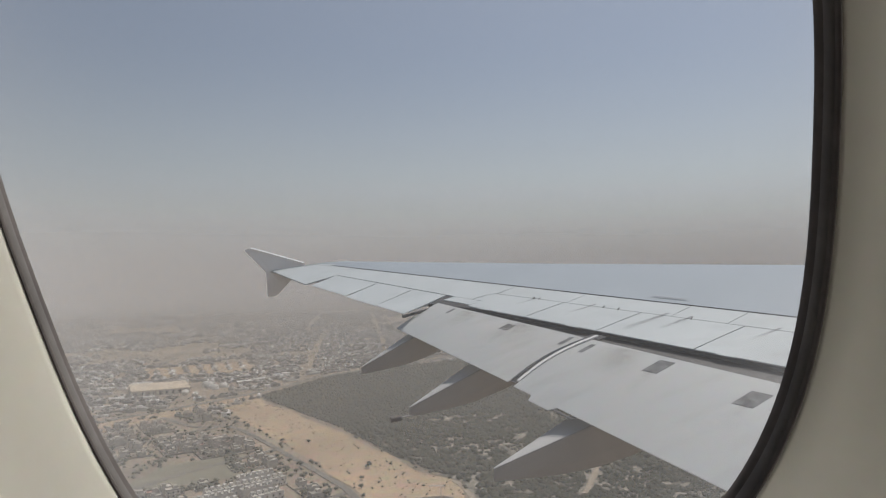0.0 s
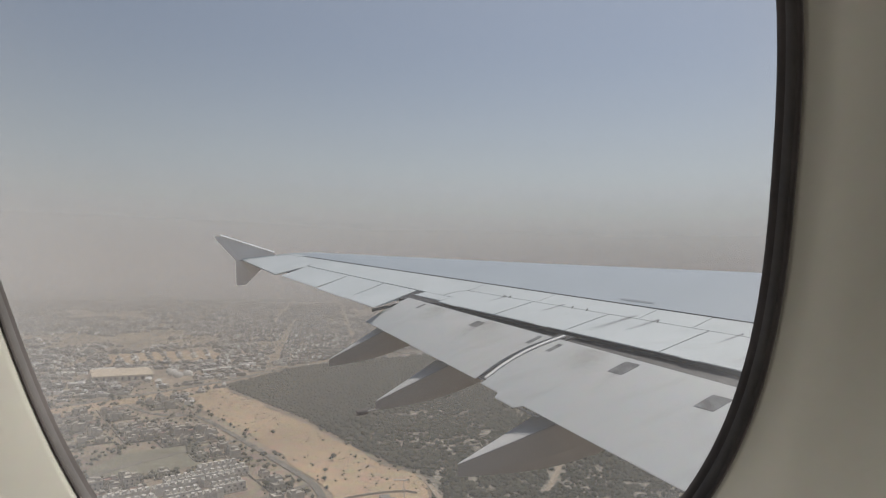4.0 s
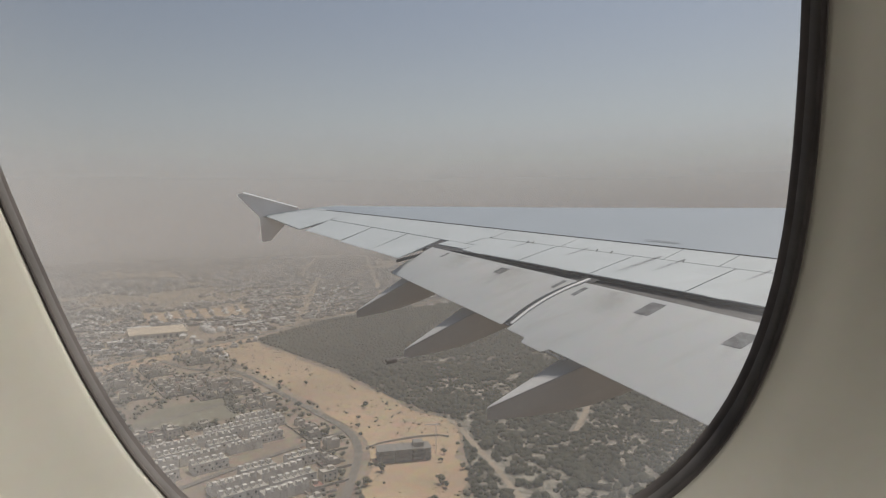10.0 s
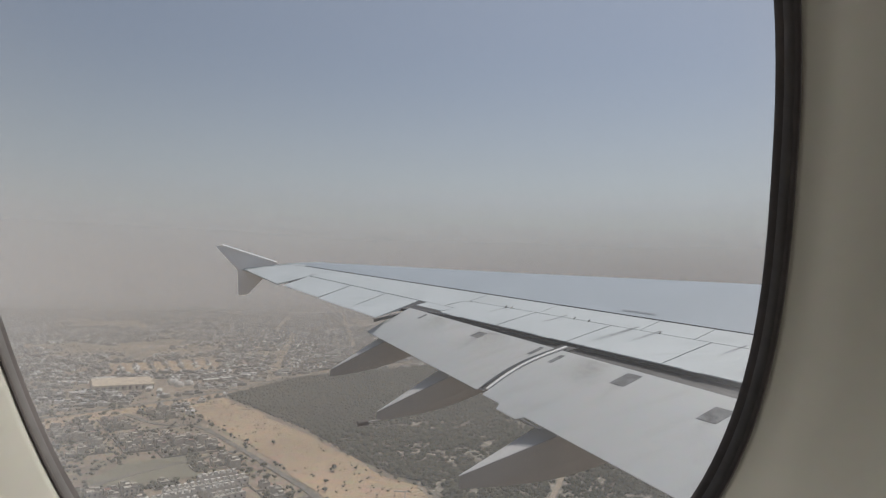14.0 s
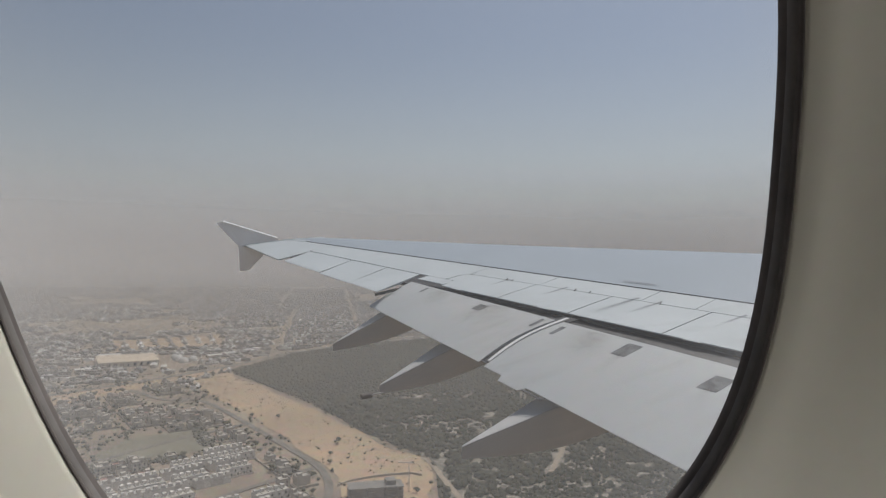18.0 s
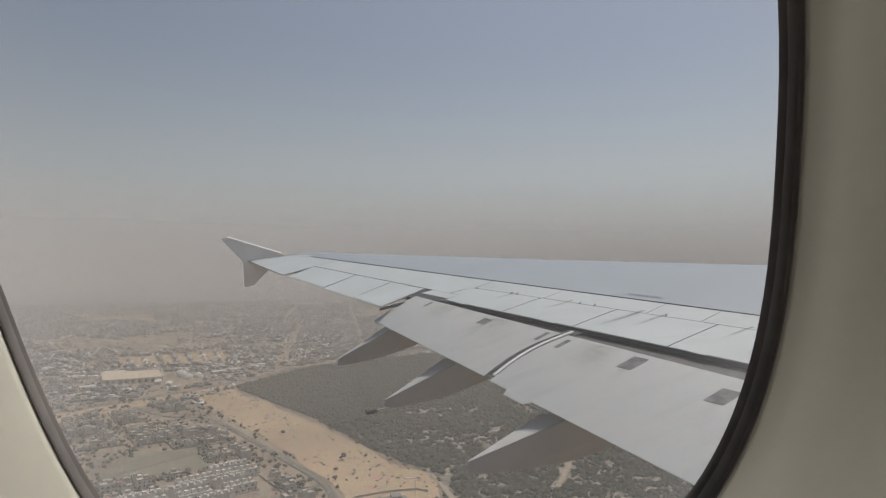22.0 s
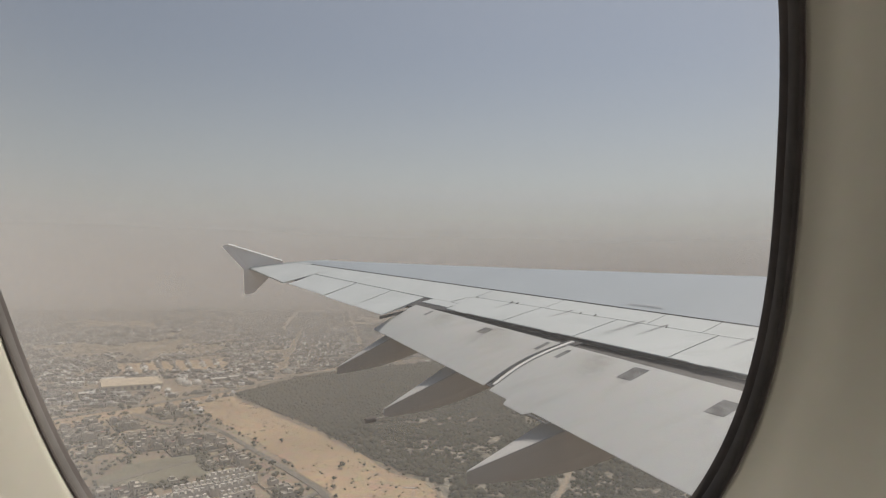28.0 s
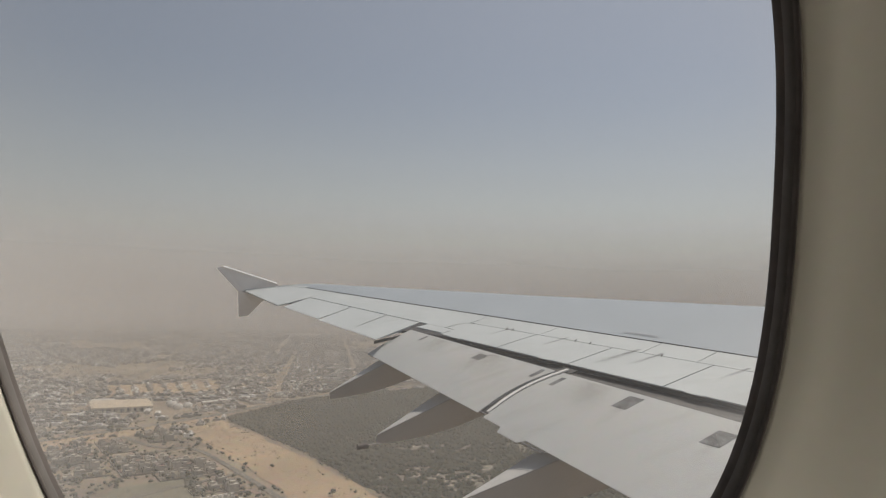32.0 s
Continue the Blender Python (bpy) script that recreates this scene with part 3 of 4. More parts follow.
n_r = len(rim_rings[0])
p_faces = [tuple(range(n_r))]
for i in range(len(RIM) - 1):
    for k in range(n_r):
        p_faces.append((i * n_r + k, i * n_r + (k + 1) % n_r, (i + 1) * n_r + (k + 1) % n_r, (i + 1) * n_r + k))
p_mesh = mesh_of("pane", [p for r in rim_rings for p in r], p_faces, haze)
p_uv = p_mesh.uv_layers.new()
for lp in p_mesh.loops:
    p_uv.data[lp.index].uv = (0.5, (RIM[lp.vertex_index // n_r] - RIM[0]) / (RIM[-1] - RIM[0]))
h_sep, h_pow, h_sum = hn.new("ShaderNodeSeparateXYZ"), hn.new("ShaderNodeMath"), hn.new("ShaderNodeMath")
h_pow.operation, h_pow.inputs[1].default_value = "POWER", 3.0
h_sum.operation, h_sum.inputs[1].default_value = "MULTIPLY_ADD", 0.11
hl.new(h_tc.outputs["UV"], h_sep.inputs[0])
hl.new(h_sep.outputs["Y"], h_pow.inputs[0])
hl.new(h_pow.outputs[0], h_sum.inputs[0])
hl.new(h_map.outputs[0], h_sum.inputs[2])
hl.new(h_sum.outputs[0], h_mix.inputs[0])
pane = part("pane", p_mesh, window, "acrylic pane with fine smears and a painted whitish edge glow")
pane.visible_shadow = False

# wall panel, flaring from the window to the flat side wall
F0, F1, Z0, Z1, WALL_AT = -3.0, 3.0, -1.25, 1.15, 0.155


def wall_depth(z):
    return (WALL_AT - z * math.sin(WALL_LEAN)) / math.cos(WALL_LEAN)


def wall_edge(count=120):
    pts = []
    v0 = (Z0 - WALL_AT * math.sin(WALL_LEAN)) / math.cos(WALL_LEAN)
    v1 = (Z1 - WALL_AT * math.sin(WALL_LEAN)) / math.cos(WALL_LEAN)
    for i in range(count):
        a = 2 * math.pi * i / count + WIN_TURN
        c, s = math.cos(a), math.sin(a)
        k = min((F1 if c > 0 else -F0) / max(1e-6, abs(c)), (v1 if s > 0 else -v0) / max(1e-6, abs(s)))
        pts.append(on_wall(k * c, k * s, WALL_AT))
    return pts


wall = tagged(loft("wall_cabin", [ring(0.0042, 0.206, 0.0013), ring(0.0012, 0.1999, 0.0013), ring(0.0028, 0.1985, 0.0013), ring(0.013, 0.195, 0.0012), ring(0.03, 0.188, 0.0006), ring(0.055, 0.175), ring(0.09, 0.163), ring(0.13, 0.157), ring(0.2, WALL_AT), wall_edge()], CABIN), "cream moulded plastic cabin side wall", "wall", kind="structure")


def prism(name, f0, f1, section, mat):
    """A slab along the cabin with the cross-section given as (l, z)."""
    n = len(section)
    v = [cabin(f, l, z) for f in (f0, f1) for l, z in section]
    q = [tuple(range(n)), tuple(reversed(range(n, 2 * n)))] + [(i, n + i, n + (i + 1) % n, (i + 1) % n) for i in range(n)]
    return mesh_of(name, v, q, mat)


def slab(l0, l1, z0, z1):
    return [(l0, z0), (l1, z0), (l1, z1), (l0, z1)]


BULK = [(-5.8, Z0), (wall_depth(Z0), Z0), (wall_depth(Z1), Z1), (-5.8, Z1)]
tagged(new("floor", prism("floor", F0, F1, slab(-5.8, wall_depth(Z0), Z0 - 0.05, Z0), CARPET)), "dark cabin carpet floor", "floor", kind="structure")
tagged(new("ceiling", prism("ceiling", F0, F1, slab(-5.8, wall_depth(Z1), Z1, Z1 + 0.05), CEILING)), "pale cabin ceiling", "ceiling", kind="structure")
tagged(new("wall_aft", prism("wall_aft", F0 - 0.05, F0, BULK, CABIN)), "plain cream cabin partition", "wall", kind="structure")
tagged(new("wall_forward", prism("wall_forward", F1, F1 + 0.05, BULK, CABIN)), "plain cream cabin partition", "wall", kind="structure")
# the opposite wall, with a row of window openings
opposite = tagged(empty("wall_opposite"), "cream cabin wall with a row of window openings", "wall", kind="structure")
part("lower_panel", prism("lower_panel", F0, F1, slab(-5.85, -5.8, Z0, -0.15), CABIN), opposite)
part("upper_panel", prism("upper_panel", F0, F1, slab(-5.85, -5.8, 0.30, Z1), CABIN), opposite)
for i in range(7):
    a = F0 + i * 0.94
    part("pillar", prism("pillar", a, min(F1, a + 0.55), slab(-5.85, -5.8, -0.15, 0.30), CABIN), opposite)

# unseen glowing strip under the ceiling, added to brighten the window wall
lamp_mat = bpy.data.materials.new("fill_emitter")
lamp_mat.use_nodes = True
lb = lamp_mat.node_tree.nodes["Principled BSDF"]
lb.inputs["Emission Color"].default_value = (1.0, 0.965, 0.875, 1)
lb.inputs["Emission Strength"].default_value = 21.0
fill_light = tagged(empty("ceiling_light"), "unseen warm glowing strip added to light the cabin wall", "ceiling light")
part("diffuser", prism("diffuser", 0.9, 2.95, slab(-1.7, -0.9, Z1 - 0.03, Z1 - 0.012), lamp_mat), fill_light)
part("frame", prism("frame", 0.85, 2.98, slab(-1.75, -0.85, Z1 - 0.012, Z1 - 0.004), CEILING), fill_light)

# ---- the land below ----
R = random.Random(11)


def inside(poly, x, y):
    hit = False
    for (x0, y0), (x1, y1) in zip(poly, poly[1:] + poly[:1]):
        if (y0 > y) != (y1 > y) and x < (x1 - x0) * (y - y0) / (y1 - y0) + x0:
            hit = not hit
    return hit


def sheet(name, poly, up, mat, label, category):
    """A flat patch of the ground with a softly uneven outline."""
    pts = []
    for (x0, y0), (x1, y1) in zip(poly, poly[1:] + poly[:1]):
        n = max(1, int(math.hypot(x1 - x0, y1 - y0) / 25))
        for i in range(n):
            u = i / n
            pts.append((lerp(x0, x1, u) + R.uniform(-4, 4), lerp(y0, y1, u) + R.uniform(-4, 4)))
    me = bpy.data.meshes.new(name)
    bm = bmesh.new()
    bm.faces.new([bm.verts.new((x, y, GROUND + up)) for x, y in pts])
    bmesh.ops.triangulate(bm, faces=bm.faces[:])
    bmesh.ops.recalc_face_normals(bm, faces=bm.faces[:])
    for f in bm.faces:
        if f.normal.z < 0:
            f.normal_flip()
    bm.to_mesh(me)
    bm.free()
    me.materials.append(mat)
    return tagged(new(name, me), label, category, kind="structure")


def ribbon(name, line, wide, up, mat, label, category="road"):
    """A road along a bent line, rounded at its bends, with a small edge of its own."""
    pts = [Vector((x, y)) for x, y in line]
    for _ in range(2):
        out = [pts[0]]
        for a, b in zip(pts[:-1], pts[1:]):
            out += [a.lerp(b, 0.25), a.lerp(b, 0.75)]
        pts = out + [pts[-1]]
    verts, faces = [], []
    for i, p in enumerate(pts):
        d = (pts[min(i + 1, len(pts) - 1)] - pts[max(i - 1, 0)]).normalized()
        s = Vector((-d.y, d.x)) * wide * 0.5
        for q, h in ((p + s, up - 0.3), (p + s, up), (p - s, up), (p - s, up - 0.3)):
            verts.append((q.x, q.y, GROUND + h))
    for i in range(len(pts) - 1):
        for j in range(3):
            a = i * 4 + j
            faces.append((a, a + 1, a + 5, a + 4))
    return tagged(new(name, mesh_of(name, verts, faces, mat)), label, category, kind="structure")


ground = mesh_of("ground", [(x * 700.0 - 9100, y * 700.0 - 9100, GROUND) for y in range(27) for x in range(27)],
                 [(y * 27 + x, y * 27 + x + 1, (y + 1) * 27 + x + 1, (y + 1) * 27 + x) for y in range(26) for x in range(26)], TOWN_SOIL)
tagged(new("ground", ground), "dusty tan desert plain", "ground", kind="structure")

STRIP = [(-362, 948), (-334, 1027), (-321, 1009), (-175, 836), (-96, 720), (-48, 658), (-20, 633), (-9, 603), (-7, 560), (-2, 508), (0, 430), (-68, 430), (-75, 506), (-84, 569), (-105, 606), (-143, 658), (-192, 727), (-247, 804), (-302, 871)]
LANES = [[(-321, 838), (-390, 760), (-440, 650)], [(-215, 735), (-290, 640), (-340, 530)], [(-112, 592), (-180, 510), (-240, 420)]]
FOREST = [(-332, 1044), (-266, 1234), (-192, 1317), (-11, 1480), (362, 1554), (1012, 1554), (1612, 1254), (1012, 354), (412, 304), (30, 430), (6, 430), (4, 508), (-1, 560), (-3, 603), (-14, 638), (-42, 664), (-90, 726), (-169, 842), (-315, 1015)]
CLEARING = [(270, 650), (284, 656), (302, 652), (314, 654), (316, 644), (304, 640), (294, 636), (278, 639)]
OPEN_WOOD = [(-150, 815), (-82, 880), (77, 978), (315, 835), (520, 600), (412, 354), (60, 400), (14, 435), (8, 508), (2, 603), (-36, 668), (-84, 734)]
PATCH = [(-669, 1329), (-488, 1448), (-435, 1323), (-596, 1203)]
PIT = [(-319, 614), (-315, 666), (-263, 707), (-229, 659), (-227, 637), (-308, 591)]
TERRACES = [(-312, 512), (-248, 551), (-244, 601), (-186, 652), (-164, 626), (-144, 567), (-112, 520), (-110, 440), (-300, 430)]
LOT = [(-84, 565), (-20, 565), (-10, 480), (-80, 480)]
HALL_AT, HALL_ZONE = (-520, 1090), (-592, -402, 1030, 1155)
MAIN_ROAD = [(-788, 490), (-512, 834), (-348, 1062), (-275, 1250), (-60, 1494)]
ROAD_BEND = [(-420, 890), (-351, 832), (-321, 842), (-294, 832), (-233, 758), (-180, 690), (-141, 640), (-107, 596), (-90, 552), (-86, 506), (-84, 430)]
sheet("sand_strip", STRIP, 0.5, SAND, "bare orange sand strip beside the woods", "sand")
sheet("forest_floor", FOREST, 0.4, SHADED_SOIL, "plantation floor painted as dark as the shade under its trees", "woodland floor")
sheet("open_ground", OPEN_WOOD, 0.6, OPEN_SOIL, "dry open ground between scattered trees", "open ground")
sheet("sand_clearing", CLEARING, 0.8, SAND, "bare sand clearing in the plantation", "sand")
sheet("sand_field", PATCH, 0.5, SAND, "bare sand field inside the town", "sand")
sheet("dug_field", PIT, 0.6, FIELD_SOIL, "pale grey-green fallow field", "field")

ribbon("road_main", MAIN_ROAD, 13, 0.9, ASPHALT, "straight grey main road along the town")
ribbon("road_bend", ROAD_BEND, 7, 0.9, ASPHALT, "dark curving asphalt road beside the sand")
VERGE = [(-800, 470), (-520, 838), (-362, 1062), (-335, 1046), (-462, 796), (-740, 415)]
sheet("sand_verge", VERGE, 0.45, SAND, "wide sandy verge of the main road", "sand")
for lane in LANES:
    ribbon("lane_suburb", lane, 6, 0.85, ASPHALT, "narrow asphalt lane between the villas", "street")
WOOD_TRACK = [(-16, 628), (-7, 614), (9, 555), (25, 506), (44, 430)]
ribbon("track_woods", WOOD_TRACK, 5, 1.0, TRACK, "pale dirt track along the edge of the woods")
ribbon("track_woods", [(164, 1054), (170, 1007), (187, 934), (176, 874), (152, 799), (151, 741), (122, 654), (102, 594)], 5, 1.0, TRACK, "pale winding dirt track through the woods")
for k in range(4):
    y0 = 1500 + 760 * k
    ribbon("street_cross", [(-4200, y0 - 420), (-2000, y0 - 120), (-300, y0 + 120), (1500, y0 + 340)], 10, 0.7, TRACK, "pale dusty cross street in the town", "street")
for k in range(5):
    x0 = -2500 + 620 * k
    ribbon("street_long", [(x0 * 0.42 - 120, 1290 + 20 * k), (x0 * 0.72, 2600), (x0 * 1.15, 4700)], 9, 0.75, ASPHALT if k % 2 == 0 else TRACK, "long straight town street", "street")

# houses
HOUSE_WALL = material("house_render", (0.46, 0.42, 0.36), 0.9, scale=0.25, vary=0.15, fine=0.15, rnd=0.35)
HOUSE_ROOF = material("house_flat_roof", (0.42, 0.385, 0.33), 0.9, scale=0.3, vary=0.2, fine=0.2, rnd=0.35)
def town_material(name):
    """Dusty houses: most of them tan, some pale, a few white."""
    m = material(name, (0.4, 0.37, 0.33), 0.9, scale=0.02, coords="Generated")
    n, k = m.node_tree.nodes, m.node_tree.links
    ramp = n.new("ShaderNodeValToRGB")
    ramp.color_ramp.interpolation = "CONSTANT"
    for p, q in ((0.0, (0.16, 0.148, 0.138)), (0.28, (0.25, 0.23, 0.21)), (0.55, (0.37, 0.345, 0.315)), (0.76, (0.54, 0.515, 0.48)), (0.91, (0.78, 0.765, 0.745))):
        e = ramp.color_ramp.elements[0] if p == 0.0 else ramp.color_ramp.elements.new(p)
        e.position, e.color = p, (*q, 1)
    k.new(n.new("ShaderNodeNewGeometry").outputs["Random Per Island"], ramp.inputs["Fac"])
    k.new(ramp.outputs["Color"], n["Principled BSDF"].inputs["Base Color"])
    return m


YARD_WALL = material("yard_wall_render", (0.43, 0.395, 0.345), 0.9, scale=0.02, vary=0.2, coords="Generated", rnd=0.6)
TOWN_WALL = town_material("town_render")
PANE = material("dark_window_glass", (0.05, 0.055, 0.06), 0.25, scale=0.5, vary=0.2)
RED_ROOF = material("red_roof", (0.30, 0.15, 0.11), 0.85, scale=0.3, vary=0.2, fine=0.2)
HALL_ROOF = material("sand_coloured_roof", (0.55, 0.45, 0.33), 0.8, scale=0.05, vary=0.06, fine=0.1)
DOME_WHITE = material("white_dome", (0.58, 0.56, 0.52), 0.6, scale=0.2, vary=0.08)
CONCRETE = material("raw_concrete", (0.20, 0.19, 0.175), 0.9, scale=0.2, vary=0.25, fine=0.2)


def block(x0, x1, y0, y1, z0, z1):
    v = [(x, y, z) for x in (x0, x1) for y in (y0, y1) for z in (z0, z1)]
    return v, [(0, 1, 3, 2), (4, 6, 7, 5), (0, 4, 5, 1), (2, 3, 7, 6), (1, 5, 7, 3)]


def blocks(name, items, mat):
    verts, faces = [], []
    for it in items:
        v, q = block(*it)
        o = len(verts)
        verts += v
        faces += [tuple(o + i for i in f) for f in q]
    return mesh_of(name, verts, faces, mat)


def make_house(w, d, h, kind):
    """Meshes of one flat-roofed villa: body, roof, parapet, stair room, windows."""
    out = [("walls", blocks("walls", [(-w / 2, w / 2, -d / 2, d / 2, -0.3, h)], HOUSE_WALL)),
           ("roof", blocks("roof", [(-w / 2 + 0.3, w / 2 - 0.3, -d / 2 + 0.3, d / 2 - 0.3, h, h + 0.15)], RED_ROOF if kind == 2 else HOUSE_ROOF)),
           ("parapet", blocks("parapet", [(-w / 2, w / 2, -d / 2, -d / 2 + 0.3, h, h + 1.1), (-w / 2, w / 2, d / 2 - 0.3, d / 2, h, h + 1.1), (-w / 2, -w / 2 + 0.3, -d / 2 + 0.3, d / 2 - 0.3, h, h + 1.1), (w / 2 - 0.3, w / 2, -d / 2 + 0.3, d / 2 - 0.3, h, h + 1.1)], HOUSE_WALL)),
           ("stair_room", blocks("stair_room", [(w * 0.05, w * 0.4, -d * 0.1, d * 0.3, h, h + 2.8)], HOUSE_WALL))]
    win = []
    for fl in range(int(h // 3)):
        for i in range(int(w // 4)):
            x = -w / 2 + 2 + i * 4
            win.append((x - 0.6, x + 0.6, -d / 2 - 0.06, -d / 2 + 0.1, fl * 3.2 + 1.0, fl * 3.2 + 2.4))
    return out, [blocks("window", [q], PANE) for q in win]


HOUSES = [make_house(*s) for s in ((11, 9, 4.2, 0), (9, 8, 3.8, 1), (12, 9, 6.8, 0), (9, 10, 6.6, 1), (11, 8, 4.0, 2))]
masters = []
for parts_, wins in HOUSES:
    h = tagged(empty("house"), "flat-roofed cream rendered villa with a parapet", "house", "villas of the near quarter")
    body = None
    for nm, me in parts_:
        ob = part(nm, me, h)
        body = body or ob
    for me in wins:
        part("window", me, body)
    masters.append(h)
free = list(masters)


def put_house(k, x, y, turn, label=""):
    m = Matrix.Translation((x, y, GROUND)) @ Matrix.Rotation(turn, 4, "Z")
    if masters[k] in free:
        free.remove(masters[k])
        masters[k].matrix_basis = m
        return masters[k]
    return copy_thing(masters[k], m)


TURN = radians(36)
cz, sz = math.cos(TURN), math.sin(TURN)


def near_line(line, x, y, gap):
    p = Vector((x, y))
    for a, b in zip(line[:-1], line[1:]):
        a, b = Vector(a), Vector(b)
        u = max(0, min(1, (p - a).dot(b - a) / (b - a).length_squared))
        if (a + (b - a) * u - p).length < gap:
            return True
    return False


def in_zone(x, y):
    x0, x1, y0, y1 = HALL_ZONE
    return x0 < x < x1 and y0 < y < y1


near_spots = []
for i in range(-30, 33):
    for j in range(-20, 31):
        if i % 8 == 0:
            continue
        u = i * 15.0
        v = j * 18.5 + (7 if j % 2 else 0)
        x, y = -260 + u * cz - v * sz, 600 + u * sz + v * cz
        if inside(STRIP, x, y) or inside(FOREST, x, y) or inside(PIT, x, y) or inside(LOT, x, y) or near_line(ROAD_BEND, x, y, 17):
            continue
        if y < 380 or y > 950 or x < -0.66 * y - 60 or x > 118 or near_line(MAIN_ROAD, x, y, 45):
            continue
        if noise.noise((x * 0.011, y * 0.011, 3.0)) < -0.04 or in_zone(x, y) or inside(TERRACES, x, y):
            continue
        if any(near_line(q, x, y, 11) for q in LANES):
            continue
        if any(inside(STRIP, x + a, y + b) for a in (-20, 20) for b in (-20, 20)):
            continue
        near_spots.append((x, y))
near_spots.sort(key=lambda p: p[0] ** 2 + p[1] ** 2)
for n_, (x, y) in enumerate(near_spots[:260]):
    put_house((n_ * 7 + int(x)) % 5, x + R.uniform(-2.5, 2.5), y + R.uniform(-2.5, 2.5), TURN + (0, math.pi, math.pi / 2)[n_ % 3] + R.uniform(-0.05, 0.05))

# terraces: rows of narrow white houses that share their side walls
TERRACE_WALL = material("white_terrace_render", (0.62, 0.585, 0.53), 0.9, scale=0.25, vary=0.12, fine=0.15, rnd=0.2)
TERRACE_ROOF = material("terrace_flat_roof", (0.40, 0.375, 0.33), 0.9, scale=0.3, vary=0.2, fine=0.2, rnd=0.25)
UNIT_W, UNIT_H = 5.7, 6.4
unit_body = blocks("house_unit", [(-2.85, 2.85, -5.0, 5.0, -0.3, UNIT_H)], TERRACE_WALL)
unit_roof = blocks("roof", [(-2.6, 2.6, -4.75, 4.75, UNIT_H, UNIT_H + 0.12)], TERRACE_ROOF)
unit_parapet = blocks("parapet", [(-2.85, -2.6, -5.0, 5.0, UNIT_H, UNIT_H + 1.1), (-2.6, 2.85, 4.75, 5.0, UNIT_H, UNIT_H + 1.1), (-2.6, 2.85, -5.0, -4.75, UNIT_H, UNIT_H + 0.9)], TERRACE_WALL)
unit_stair = blocks("stair_room", [(-2.3, 0.6, 0.4, 3.6, UNIT_H + 0.12, UNIT_H + 2.9)], TERRACE_WALL)
unit_yard = blocks("front_yard_wall", [(-2.85, -2.65, -9.0, -5.0, -0.3, 2.2), (-2.65, 2.85, -9.0, -8.8, -0.3, 1.9)], TERRACE_WALL)
unit_window = blocks("window", [(-1.9, -0.5, -5.06, -4.9, 4.0, 5.3)], PANE)
unit_door = blocks("door", [(0.5, 1.7, -5.06, -4.9, -0.2, 2.3)], PANE)


def terrace(x, y, turn, units):
    row = tagged(empty("terrace", Matrix.Translation((x, y, GROUND)) @ Matrix.Rotation(turn, 4, "Z")), "row of narrow white flat-roofed terraced houses", "terrace", "terraces of the near quarter")
    for i in range(units):
        unit = part("house_unit", unit_body, row)
        unit.location = ((i - (units - 1) / 2) * UNIT_W, R.uniform(-0.5, 0.5), 0)
        for name, me in (("roof", unit_roof), ("parapet", unit_parapet), ("stair_room", unit_stair), ("front_yard_wall", unit_yard), ("window", unit_window), ("door", unit_door)):
            part(name, me, unit)


T_TURN = radians(40)
ta, tb = math.cos(T_TURN), math.sin(T_TURN)
terrace_spots = []
for k in range(-5, 14):
    for i in range(-6, 7):
        u, v = i * 38.0 + (13 if k % 4 > 1 else 0), k * 18.0 + (4 if k % 2 else 0)
        x, y = -190 + u * ta - v * tb, 470 + u * tb + v * ta
        if all(inside(TERRACES, x + q * ta, y + q * tb) for q in (-17, 0, 17)) and not near_line(ROAD_BEND, x + 17 * ta, y + 17 * tb, 14) and not any(near_line(q, x + d * ta, y + d * tb, 10) for q in LANES for d in (-17, 0, 17)):
            terrace(x, y, T_TURN + (math.pi if k % 2 else 0), R.choice((5, 6, 6, 7)))
            terrace_spots.append((x, y))

# yard walls round the near villas
yard = []
for x, y in near_spots[:260]:
    for a, b, c, d in ((-10.5, 10.5, -11.6, -11.3), (-10.5, -10.2, -11.3, 11.3)):
        yard.append((x, y, a, b, c, d))
verts, faces = [], []
for x, y, a, b, c, d in yard:
    v, q = block(a, b, c, d, 0, 2.0)
    o = len(verts)
    verts += [(x + p * cz - r * sz, y + p * sz + r * cz, GROUND + z) for p, r, z in v]
    faces += [tuple(o + i for i in f) for f in q]
tagged(new("yard_walls", mesh_of("yard_walls", verts, faces, YARD_WALL)), "pale low yard walls between the villas", "yard wall", kind="stuff")

# the far town
verts, faces = [], []
town_rng = np.random.RandomState(5)


def town_house(x, y, turn, w, d, h):
    global verts, faces
    c, s = math.cos(turn), math.sin(turn)
    for q in ((-w / 2, w / 2, -d / 2, d / 2, 0, h), (-w * 0.3, w * 0.1, -d * 0.2, d * 0.25, h, h + 2.6)):
        v, fs = block(*q)
        o = len(verts)
        verts += [(x + p * c - r * s, y + p * s + r * c, GROUND + z) for p, r, z in v]
        faces += [tuple(o + i for i in f) for f in fs]


